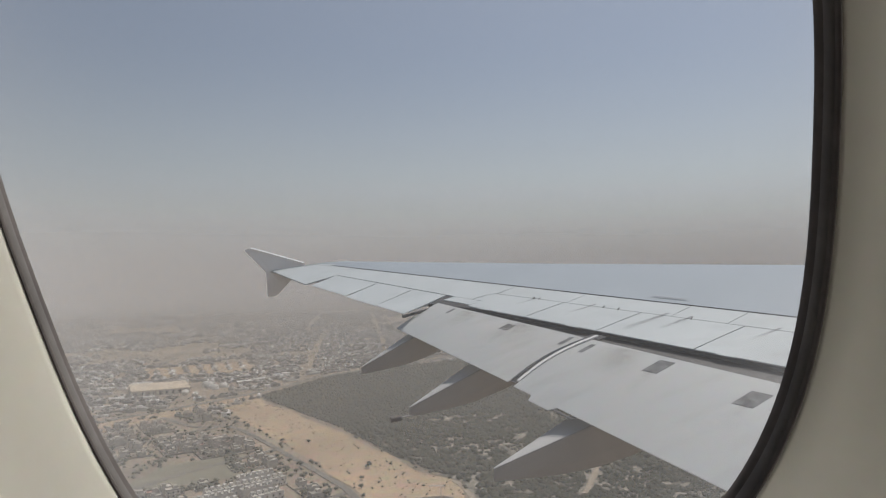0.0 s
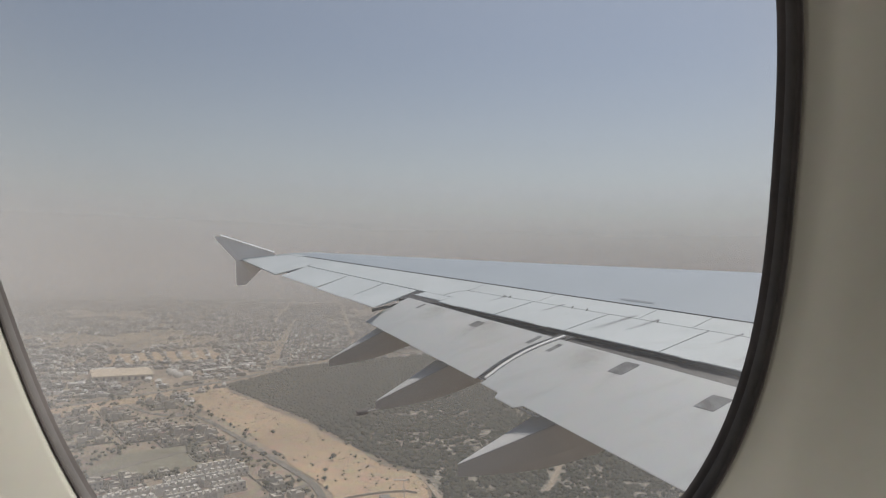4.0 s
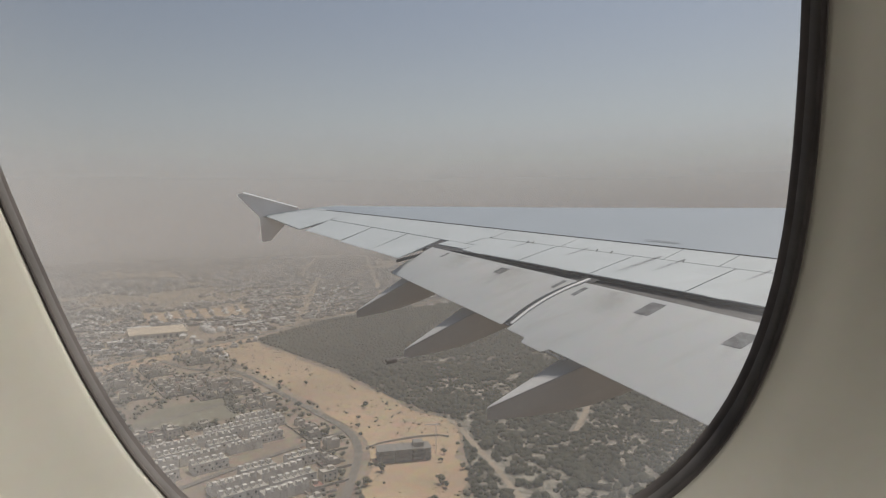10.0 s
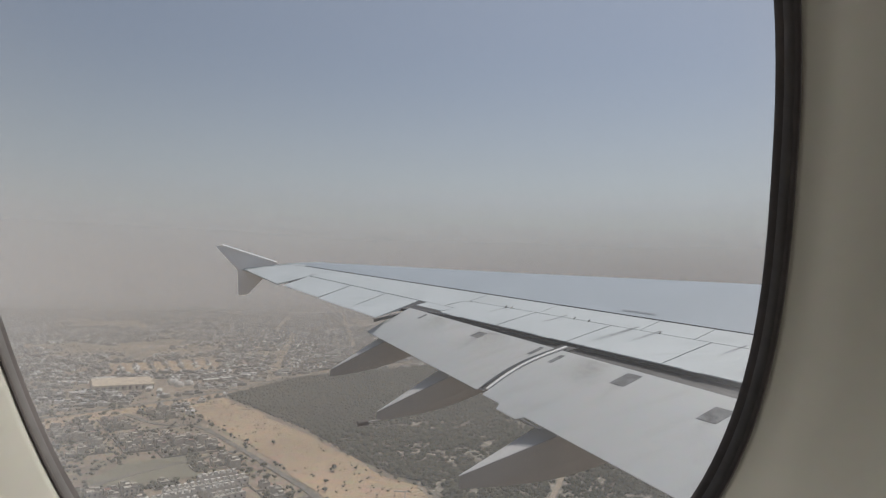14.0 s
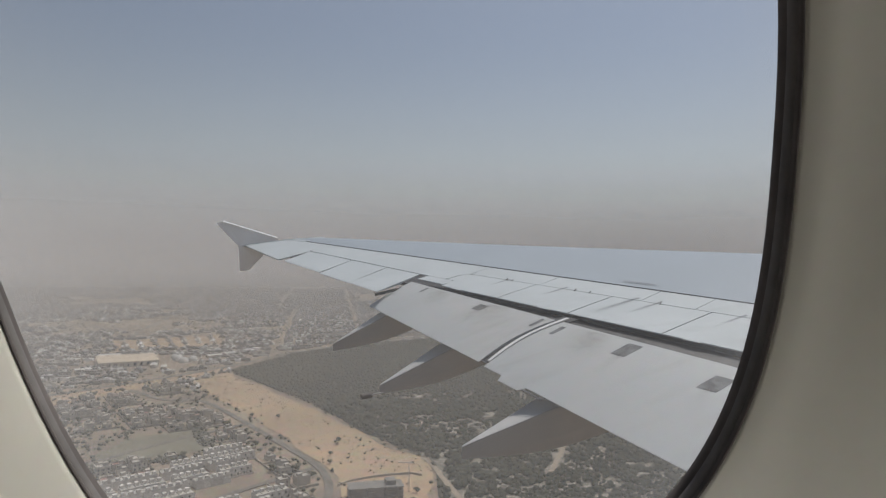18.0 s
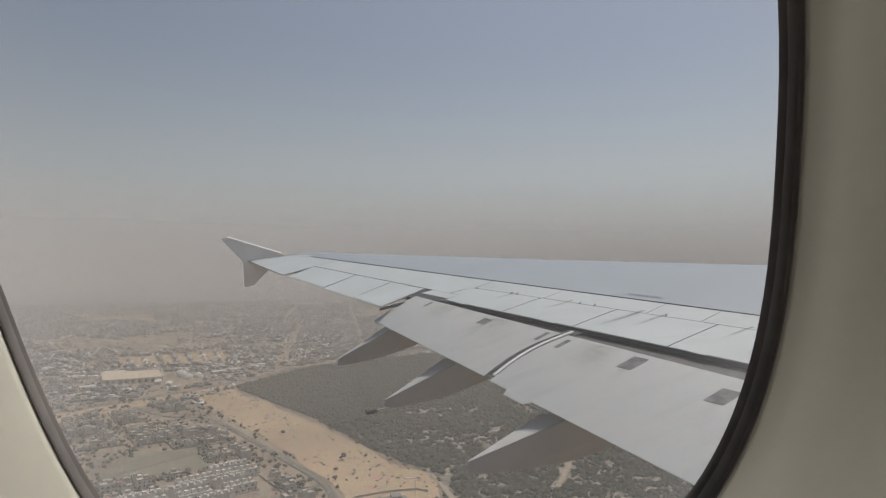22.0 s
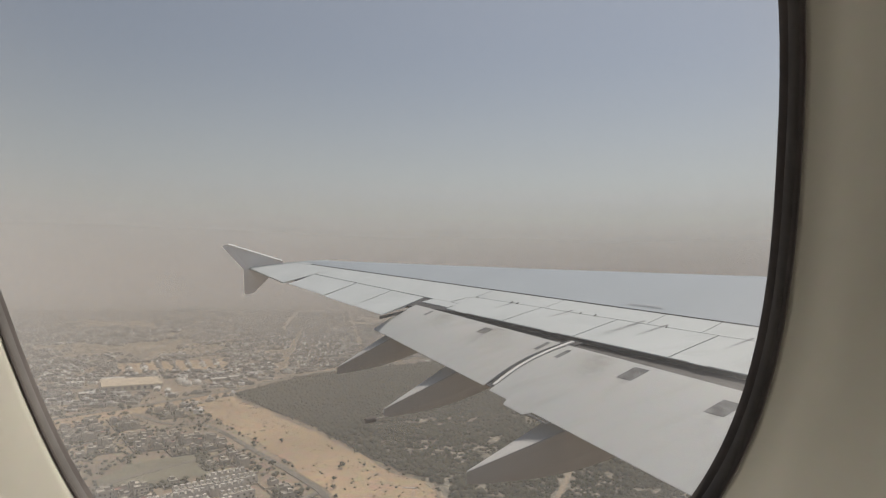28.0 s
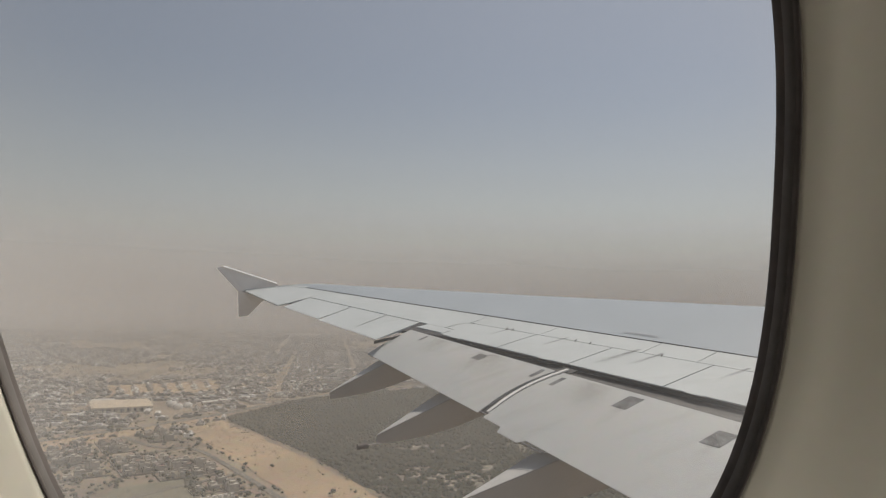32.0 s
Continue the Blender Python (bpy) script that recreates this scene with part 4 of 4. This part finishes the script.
for step_u, step_v, y_from, y_to, long, deep, high in ((13.5, 12.5, 690, 2100, (8, 18), (5, 8), (3, 5.5)), (18.5, 16.0, 2100, 4700, (10, 24), (6, 10), (3.2, 6.5))):
    for i in range(int(-3500 / step_u), int(1600 / step_u)):
        for j in range(int((y_from - 1300) / step_v), int((y_to - 300) / step_v)):
            if i % 13 == 0 or j % 6 == 0:
                continue
            u, v = i * step_u + (4 if i % 3 == 0 else 0), j * step_v + (4 if j % 2 else 0)
            x, y = -80 + u * 0.985 - v * 0.17, 900 + v * 0.985 + u * 0.17
            if y < y_from or y >= y_to or x < -0.80 * y - 150 or x > 0.28 * y + 100:
                continue
            if town_rng.rand() < (0.22 if y < 2600 else 0.36) or noise.noise((x * 0.0022, y * 0.0022, 7.0)) + 0.4 * noise.noise((x * 0.009, y * 0.009, 2.0)) < -0.30:
                continue
            if inside(FOREST, x, y) or inside(STRIP, x, y) or inside(PATCH, x, y) or inside(VERGE, x, y) or near_line(MAIN_ROAD, x, y, 18) or in_zone(x, y) or inside(PIT, x, y):
                continue
            if y < 960 and (inside(TERRACES, x, y) or near_line(ROAD_BEND, x, y, 14) or any((x - a) ** 2 + (y - b) ** 2 < 320 for a, b in near_spots[:260])):
                continue
            if y < 960 and any((x - a) ** 2 + (y - b) ** 2 < 900 for a, b in terrace_spots):
                continue
            big = town_rng.rand() < 0.05
            town_house(x + town_rng.uniform(-5, 5), y + town_rng.uniform(-4, 4), 0.17 + (1.5708 if town_rng.rand() < 0.15 else 0), town_rng.uniform(*long) * (2.0 if big else 1), town_rng.uniform(*deep), town_rng.uniform(*high))
for i in range(7):
    for j in range(6):
        u, v = i / 6.0 * 0.8 + 0.1, j / 5.0 * 0.8 + 0.1
        ends = [Vector(p) for p in PATCH]
        spot = ends[0].lerp(ends[1], u).lerp(ends[3].lerp(ends[2], u), v)
        if town_rng.rand() < 0.8:
            town_house(spot.x, spot.y, 0.17, 7, town_rng.uniform(14, 30), 3.0)
tagged(new("far_town_houses", mesh_of("far_town_houses", verts, faces, TOWN_WALL)), "dense far town of low pale flat-roofed houses", "town houses", kind="stuff")

# the large hall with the sand-coloured roof
hall = tagged(empty("sports_hall", Matrix.Translation((*HALL_AT, GROUND)) @ Matrix.Rotation(radians(30), 4, "Z")), "large low hall with a flat sand-coloured roof and an arcade", "hall")
part("walls", blocks("walls", [(-44, 44, -38, 38, -0.3, 8)], HOUSE_WALL), hall)
part("roof", blocks("roof", [(-45, 45, -39, 39, 8, 9)], HALL_ROOF), hall, "pale sand-coloured flat roof")
for i in range(9):
    part("column", blocks("column", [(-40 + i * 10 - 0.8, -40 + i * 10 + 0.8, -41, -39.4, -0.3, 7.6)], HOUSE_WALL), hall)
    part("window", blocks("window", [(-39 + i * 9.6 - 2.4, -39 + i * 9.6 + 2.4, -38.15, -37.9, 1.5, 6.5)], PANE), hall)


def dome(x, y, r):
    verts, faces = [(0, 0, r * 0.92 + 2)], []
    for i in range(1, 9):
        a = i / 8 * math.pi / 2
        for k in range(20):
            b = 2 * math.pi * k / 20
            verts.append((r * math.sin(a) * math.cos(b), r * math.sin(a) * math.sin(b), 2 + r * 0.92 * math.cos(a)))
    for k in range(20):
        verts.append((verts[141 + k][0], verts[141 + k][1], -0.3))
        faces.append((0, 1 + k, 1 + (k + 1) % 20))
    for i in range(8):
        for k in range(20):
            a, b = 1 + i * 20 + k, 1 + i * 20 + (k + 1) % 20
            faces.append((a, a + 20, b + 20, b))
    t = tagged(empty("storage_dome", Matrix.Translation((x, y, GROUND))), "white round storage dome on the sand", "storage dome", "white domes")
    part("shell", mesh_of("shell", verts, faces, DOME_WHITE, True), t)
    part("hatch", blocks("hatch", [(-1.2, 1.2, -1.2, 1.2, r * 0.92 + 1.7, r * 0.92 + 3)], CONCRETE), t)


for x, y, r in ((-450, 1127, 9), (-434, 1109, 8), (-424, 1125, 8), (-462, 1145, 7)):
    dome(x, y, r)

# low sheds beside the hall
def shed(x, y, w, dp, h, turn):
    t = tagged(empty("shed", Matrix.Translation((x, y, GROUND)) @ Matrix.Rotation(turn, 4, "Z")), "long low shed with a pale metal roof", "shed", "sheds by the hall")
    part("walls", blocks("walls", [(-w / 2, w / 2, -dp / 2, dp / 2, -0.3, h)], HOUSE_WALL), t)
    verts = [(-w / 2 - 0.4, -dp / 2 - 0.4, h), (w / 2 + 0.4, -dp / 2 - 0.4, h), (w / 2 + 0.4, 0, h + 1.6), (-w / 2 - 0.4, 0, h + 1.6), (-w / 2 - 0.4, dp / 2 + 0.4, h), (w / 2 + 0.4, dp / 2 + 0.4, h)]
    part("roof", mesh_of("roof", verts, [(0, 1, 2, 3), (3, 2, 5, 4), (0, 3, 4), (1, 5, 2), (0, 4, 5, 1)], DOME_WHITE), t, "pale pitched metal roof")
    part("door", blocks("door", [(-1.6, 1.6, -dp / 2 - 0.1, -dp / 2 + 0.05, -0.2, h * 0.75)], PANE), t)


for x, y, w, dp, h, a in ((-464, 1063, 24, 9, 4.5, 1.9), (-442, 1050, 20, 8, 4, 1.9), (-572, 1135, 34, 13, 6, 0.5), (-612, 1090, 26, 12, 5, 0.5), (-547, 1005, 22, 10, 5, 0.6), (-402, 1165, 26, 9, 4.5, 0.75), (-382, 1190, 20, 9, 4.5, 0.75)):
    shed(x, y, w, dp, h, a)

# the long unfinished block with its crane
site = tagged(empty("building_shell", Matrix.Translation((-50, 526, GROUND)) @ Matrix.Rotation(radians(14), 4, "Z")), "long unfinished grey concrete building on a sandy lot", "building site")
for fl in range(4):
    part("slab", blocks("slab", [(-22, 22, -8, 8, fl * 3.6 + (-0.3 if fl == 0 else 3.2 - 3.6), fl * 3.6 + 0.1)], CONCRETE), site)
for i in range(8):
    for sy in (-7.2, 6.6):
        part("column", blocks("column", [(-21 + i * 6 - 0.3, -21 + i * 6 + 0.3, sy, sy + 0.6, 0.1, 10.4)], CONCRETE), site)
part("core", blocks("core", [(8, 16, -4, 5, 0.1, 14.5)], CONCRETE), site)
for i, (x0, x1) in enumerate(((-20, -8), (-7, 6), (17, 21))):
    part("infill_wall", blocks("infill_wall", [(x0, x1, -7.0, -6.7, 0.1, 10.3)], CONCRETE), site)
enclosure = tagged(empty("site_wall", Matrix.Translation((0, 0, GROUND))), "low brown curved wall round the sandy building lot", "wall")
BEND = [(-84, 548), (-74, 560), (-58, 570), (-40, 578), (-24, 582), (-14, 578)]
for (x0, y0), (x1, y1) in zip(BEND[:-1], BEND[1:]):
    run = part("wall_run", blocks("wall_run", [(0, math.hypot(x1 - x0, y1 - y0), -0.2, 0.2, -0.2, 2.4)], YARD_WALL), enclosure)
    run.matrix_local = Matrix.Translation((x0, y0, 0)) @ Matrix.Rotation(math.atan2(y1 - y0, x1 - x0), 4, "Z")
mast = tagged(empty("hoist_mast", Matrix.Translation((-24, 540, GROUND))), "slim pale hoist mast beside the unfinished building", "hoist")
part("footing", blocks("footing", [(-1.2, 1.2, -1.2, 1.2, -0.3, 0.5)], CONCRETE), mast)
for sx in (-0.6, 0.4):
    for sy in (-0.6, 0.4):
        part("upright", blocks("upright", [(sx, sx + 0.2, sy, sy + 0.2, 0.5, 24.0)], DOME_WHITE), mast)
for k in range(8):
    part("cross_bar", blocks("cross_bar", [(-0.6, 0.6, -0.05, 0.05, 2.5 + 2.9 * k, 2.8 + 2.9 * k)], DOME_WHITE), mast)
part("jib", blocks("jib", [(-9.0, 3.0, -0.3, 0.3, 24.0, 24.7)], DOME_WHITE), mast)

# ---- plants ----
CROWN = material("dry_tree_foliage", (0.060, 0.062, 0.034), 0.9, scale=0.4, vary=0.4, second=(0.11, 0.10, 0.058), rnd=0.4)
CROWN_STUFF = material("woodland_foliage", (0.030, 0.034, 0.016), 0.95, scale=90.0, vary=0.3, second=(0.050, 0.050, 0.026), coords="Generated", rnd=0.25)
DUSTY_CROWN = material("dusty_garden_foliage", (0.095, 0.09, 0.065), 0.95, scale=90.0, vary=0.3, second=(0.14, 0.13, 0.095), coords="Generated", rnd=0.4)
BARK = material("bark", (0.13, 0.10, 0.07), 0.95, scale=2, vary=0.3)
SCRUB = material("dry_scrub", (0.12, 0.095, 0.06), 0.95, scale=90.0, vary=0.4, second=(0.17, 0.135, 0.085), coords="Generated", rnd=0.5)

ico = bmesh.new()
bmesh.ops.create_icosphere(ico, subdivisions=2, radius=1.0)
ICO_V = np.array([v.co[:] for v in ico.verts])
ICO_F = np.array([[v.index for v in f.verts] for f in ico.faces])
ico.free()
ico = bmesh.new()
bmesh.ops.create_icosphere(ico, subdivisions=1, radius=1.0)
LOW_V = np.array([v.co[:] for v in ico.verts])
LOW_F = np.array([[v.index for v in f.verts] for f in ico.faces])
ico.free()
veg = np.random.RandomState(9)


def clumps(spots, base_v, base_f, rough=0.35):
    """Ragged leaf clumps at (x, y, z, radius, height)."""
    vs, fs, o = [], [], 0
    for x, y, z, r, h in spots:
        k = 1 + veg.uniform(-rough, rough, (len(base_v), 1))
        v = base_v * k * (r, r, h) + (x, y, z)
        vs.append(v)
        fs.append(base_f + o)
        o += len(base_v)
    return np.concatenate(vs), np.concatenate(fs)


def np_mesh(name, v, f, mat):
    me = bpy.data.meshes.new(name)
    me.vertices.add(len(v))
    me.vertices.foreach_set("co", v.astype(np.float32).ravel())
    me.loops.add(f.size)
    me.loops.foreach_set("vertex_index", f.astype(np.int32).ravel())
    me.polygons.add(len(f))
    me.polygons.foreach_set("loop_start", np.arange(0, f.size, 3, dtype=np.int32))
    me.materials.append(mat)
    me.update(calc_edges=True)
    me.validate()
    return me


def make_tree(size):
    spots = []
    for i in range(9):
        a, r = veg.uniform(0, 6.28), veg.uniform(0.0, 0.75) * size
        spots.append((r * math.cos(a), r * math.sin(a), size * veg.uniform(0.75, 1.5), size * veg.uniform(0.28, 0.5), size * veg.uniform(0.22, 0.4)))
    crown = np_mesh("crown", *clumps(spots, ICO_V, ICO_F, 0.4), CROWN)
    verts, faces = [], []
    for i, (z, r) in enumerate(((-0.2, 0.10), (0.35, 0.07), (0.8, 0.05), (1.1, 0.03))):
        for k in range(7):
            a = 6.283 * k / 7
            verts.append((size * (r * math.cos(a) + 0.03 * i), size * r * math.sin(a), size * z))
    for i in range(3):
        for k in range(7):
            faces.append((i * 7 + k, i * 7 + (k + 1) % 7, i * 7 + 7 + (k + 1) % 7, i * 7 + 7 + k))
    return crown, mesh_of("trunk", verts, faces, BARK)


tree_masters = []
for s in (2.4, 3.2, 3.9, 2.0):
    crown, trunk = make_tree(s)
    t = tagged(empty("tree"), "dusty olive-green acacia tree on sand", "tree", "scattered acacias")
    part("crown", crown, t)
    part("trunk", trunk, t)
    tree_masters.append(t)
placed = 0


def put_tree(x, y, s=1.0):
    global placed
    k = placed % 4
    m = Matrix.Translation((x, y, GROUND + 0.5)) @ Matrix.Rotation(R.uniform(0, 6.28), 4, "Z")
    if placed < 4:
        tree_masters[k].matrix_basis = m
        ob = tree_masters[k]
    else:
        ob = copy_thing(tree_masters[k], m)
    placed += 1
    return ob


# acacias on the sand strip, in the clearing and along the streets
tries = 0
while placed < 16 and tries < 6000:
    tries += 1
    x, y = R.uniform(-450, 112), R.uniform(410, 1044)
    if inside(STRIP, x, y) and not near_line(ROAD_BEND, x, y, 9) and noise.noise((x * 0.02, y * 0.02, 1.0)) > -0.05:
        put_tree(x, y)
while placed < 330 and tries < 20000:
    tries += 1
    x, y = R.uniform(-540, 20), R.uniform(400, 930)
    if not inside(FOREST, x, y) and not inside(STRIP, x, y) and not inside(PIT, x, y) and not near_line(ROAD_BEND, x, y, 7) and not inside(TERRACES, x, y) and all((x - a) ** 2 + (y - b) ** 2 > 60 for a, b in near_spots[:260]):
        put_tree(x, y)

# the plantation: rows of trees, ragged and thinning towards the open ground
spots = []
for i in range(-150, 270):
    for j in range(-165, 185):
        u, v = i * 4.3 + veg.uniform(-2.1, 2.1), j * 4.3 + veg.uniform(-2.1, 2.1)
        x, y = 60 + u * 0.94 - v * 0.34, 900 + u * 0.34 + v * 0.94
        if y < 380 or x > 0.48 * y + 40 or not inside(FOREST, x, y):
            continue
        if inside(CLEARING, x, y) and veg.rand() < 0.85 or near_line([(170, 1007), (176, 874), (151, 741), (102, 594)], x, y, 5) or near_line(WOOD_TRACK, x, y, 5):
            continue
        k = noise.noise((x * 0.006, y * 0.006, 2.0)) + 0.5 * noise.noise((x * 0.03, y * 0.03, 5.0))
        if inside(OPEN_WOOD, x, y):
            if noise.noise((x * 0.075, y * 0.075, 8.0)) + 0.5 * noise.noise((x * 0.014, y * 0.014, 6.0)) < veg.uniform(-0.42, 0.08):
                continue
        elif veg.rand() > 0.98 + k * 0.5:
            continue
        r = veg.uniform(1.4, 2.8) * (1 + 0.45 * k)
        if inside(OPEN_WOOD, x, y):
            r = r * veg.uniform(1.0, 1.75)
        spots.append((x, y, GROUND + r * 0.75, r, r * veg.uniform(0.55, 0.95)))
        if veg.rand() < 0.55:
            q = r * veg.uniform(0.5, 0.8)
            spots.append((x + veg.uniform(-1.6, 1.6), y + veg.uniform(-1.6, 1.6), GROUND + r * veg.uniform(0.5, 1.1), q, q))
v, f = clumps(spots, LOW_V, LOW_F, 0.4)
tagged(new("plantation_trees", np_mesh("plantation_trees", v, f, CROWN_STUFF)), "dense dry dark-green plantation", "woodland", kind="stuff")

# scrub on the sand, garden trees in the town
spots = []
for i in range(6000):
    x, y = veg.uniform(-450, 125), veg.uniform(405, 1044)
    if inside(STRIP, x, y) and veg.rand() < 0.25 + 0.9 * noise.noise((x * 0.015, y * 0.015, 4.0)):
        r = veg.uniform(0.5, 1.6)
        spots.append((x, y, GROUND + 0.5 + r * 0.3, r, r * 0.6))
v, f = clumps(spots, LOW_V, LOW_F, 0.45)
tagged(new("sand_scrub", np_mesh("sand_scrub", v, f, SCRUB)), "low dry brown scrub on sand", "scrub", kind="stuff")
spots = []
for i in range(32000):
    y = 440 + 4160 * veg.rand() ** 1.6
    x = veg.uniform(-0.8 * y - 100, 0.25 * y)
    if inside(FOREST, x, y) or inside(STRIP, x, y) or inside(PATCH, x, y) or inside(PIT, x, y) or in_zone(x, y) or inside(TERRACES, x, y) or near_line(ROAD_BEND, x, y, 7):
        continue
    if veg.rand() > 0.55 + 0.7 * noise.noise((x * 0.004, y * 0.004, 9.0)):
        continue
    r = veg.uniform(1.0, 2.4)
    spots.append((x, y, GROUND + r * 0.7, r, r * 0.8))
    if len(spots) > 9500:
        break
for i in range(260):
    a, b = ((-320, 552), (-296, 580)) if i % 3 == 0 else ((-296, 580), (-244, 606)) if i % 3 == 1 else ((-228, 650), (-262, 712))
    k, r = veg.rand(), veg.uniform(1.2, 2.6)
    spots.append((lerp(a[0], b[0], k) + veg.uniform(-6, 6), lerp(a[1], b[1], k) + veg.uniform(-5, 5), GROUND + r * 0.7, r, r * 0.85))
v, f = clumps(spots, LOW_V, LOW_F, 0.4)
tagged(new("town_trees", np_mesh("town_trees", v, f, DUSTY_CROWN)), "grey-green garden trees among the far houses", "garden trees", kind="stuff")

# ---- dust haze imitated by see-through sheets, denser with distance ----
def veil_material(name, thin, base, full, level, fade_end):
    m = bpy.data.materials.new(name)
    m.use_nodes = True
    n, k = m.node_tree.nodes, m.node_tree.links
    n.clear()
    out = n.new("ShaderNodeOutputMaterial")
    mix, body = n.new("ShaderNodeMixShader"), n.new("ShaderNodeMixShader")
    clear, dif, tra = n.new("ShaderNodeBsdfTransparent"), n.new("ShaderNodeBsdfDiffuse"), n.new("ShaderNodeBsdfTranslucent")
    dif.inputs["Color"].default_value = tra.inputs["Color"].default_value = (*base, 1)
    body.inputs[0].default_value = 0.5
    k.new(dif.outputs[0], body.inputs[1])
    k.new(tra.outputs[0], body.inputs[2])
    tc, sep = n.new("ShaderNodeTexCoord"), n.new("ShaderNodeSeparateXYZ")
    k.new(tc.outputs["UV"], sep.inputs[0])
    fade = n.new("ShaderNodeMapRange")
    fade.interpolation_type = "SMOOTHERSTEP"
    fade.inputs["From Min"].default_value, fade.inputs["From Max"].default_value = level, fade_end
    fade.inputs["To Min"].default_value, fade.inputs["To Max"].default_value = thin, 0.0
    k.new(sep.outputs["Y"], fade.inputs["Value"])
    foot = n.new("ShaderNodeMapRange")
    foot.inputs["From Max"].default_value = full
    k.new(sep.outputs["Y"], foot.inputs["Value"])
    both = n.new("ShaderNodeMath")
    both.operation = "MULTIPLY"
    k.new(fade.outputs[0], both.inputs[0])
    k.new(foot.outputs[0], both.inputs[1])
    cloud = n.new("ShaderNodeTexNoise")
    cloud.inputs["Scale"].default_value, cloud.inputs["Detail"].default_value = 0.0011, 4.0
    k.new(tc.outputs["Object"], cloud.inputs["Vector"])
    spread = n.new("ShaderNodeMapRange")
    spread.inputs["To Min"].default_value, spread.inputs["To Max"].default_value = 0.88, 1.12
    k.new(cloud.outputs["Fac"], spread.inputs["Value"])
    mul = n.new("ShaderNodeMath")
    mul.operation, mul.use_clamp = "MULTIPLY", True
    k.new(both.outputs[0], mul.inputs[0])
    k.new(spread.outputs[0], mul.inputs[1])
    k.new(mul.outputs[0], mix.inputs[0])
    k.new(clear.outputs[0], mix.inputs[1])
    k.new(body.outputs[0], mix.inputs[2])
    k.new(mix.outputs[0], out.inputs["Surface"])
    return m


def veil(radius, high, thin, beyond):
    top = 0.5 * radius
    span = top - GROUND
    N, M = 64, 6
    verts, faces, uvs = [], [], []
    for i in range(N + 1):
        a = radians(-75 + 150 * i / N)
        for j in range(M + 1):
            wide = radius + 0.8 * span * j / M
            verts.append((wide * math.sin(a), wide * math.cos(a), GROUND + span * j / M))
            uvs.append((i / N, j / M))
    for i in range(N):
        for j in range(M):
            a = i * (M + 1) + j
            faces.append((a, a + 1, a + M + 2, a + M + 1))
    me = mesh_of("haze_sheet", verts, faces, veil_material("haze_sheet", thin, LOW_DUST if radius < 1000 else DUST, -GROUND * (1 - radius / beyond) / span, min(-GROUND, high - GROUND - 400) / span, (high - GROUND) / span), True)
    uv = me.uv_layers.new()
    for lp in me.loops:
        uv.data[lp.index].uv = uvs[lp.vertex_index]
    ob = tagged(new("haze_sheet", me), "thin grey-brown see-through sheet that imitates dust haze", "dust haze", "dust veils", "structure")
    ob.visible_shadow = False
    return ob


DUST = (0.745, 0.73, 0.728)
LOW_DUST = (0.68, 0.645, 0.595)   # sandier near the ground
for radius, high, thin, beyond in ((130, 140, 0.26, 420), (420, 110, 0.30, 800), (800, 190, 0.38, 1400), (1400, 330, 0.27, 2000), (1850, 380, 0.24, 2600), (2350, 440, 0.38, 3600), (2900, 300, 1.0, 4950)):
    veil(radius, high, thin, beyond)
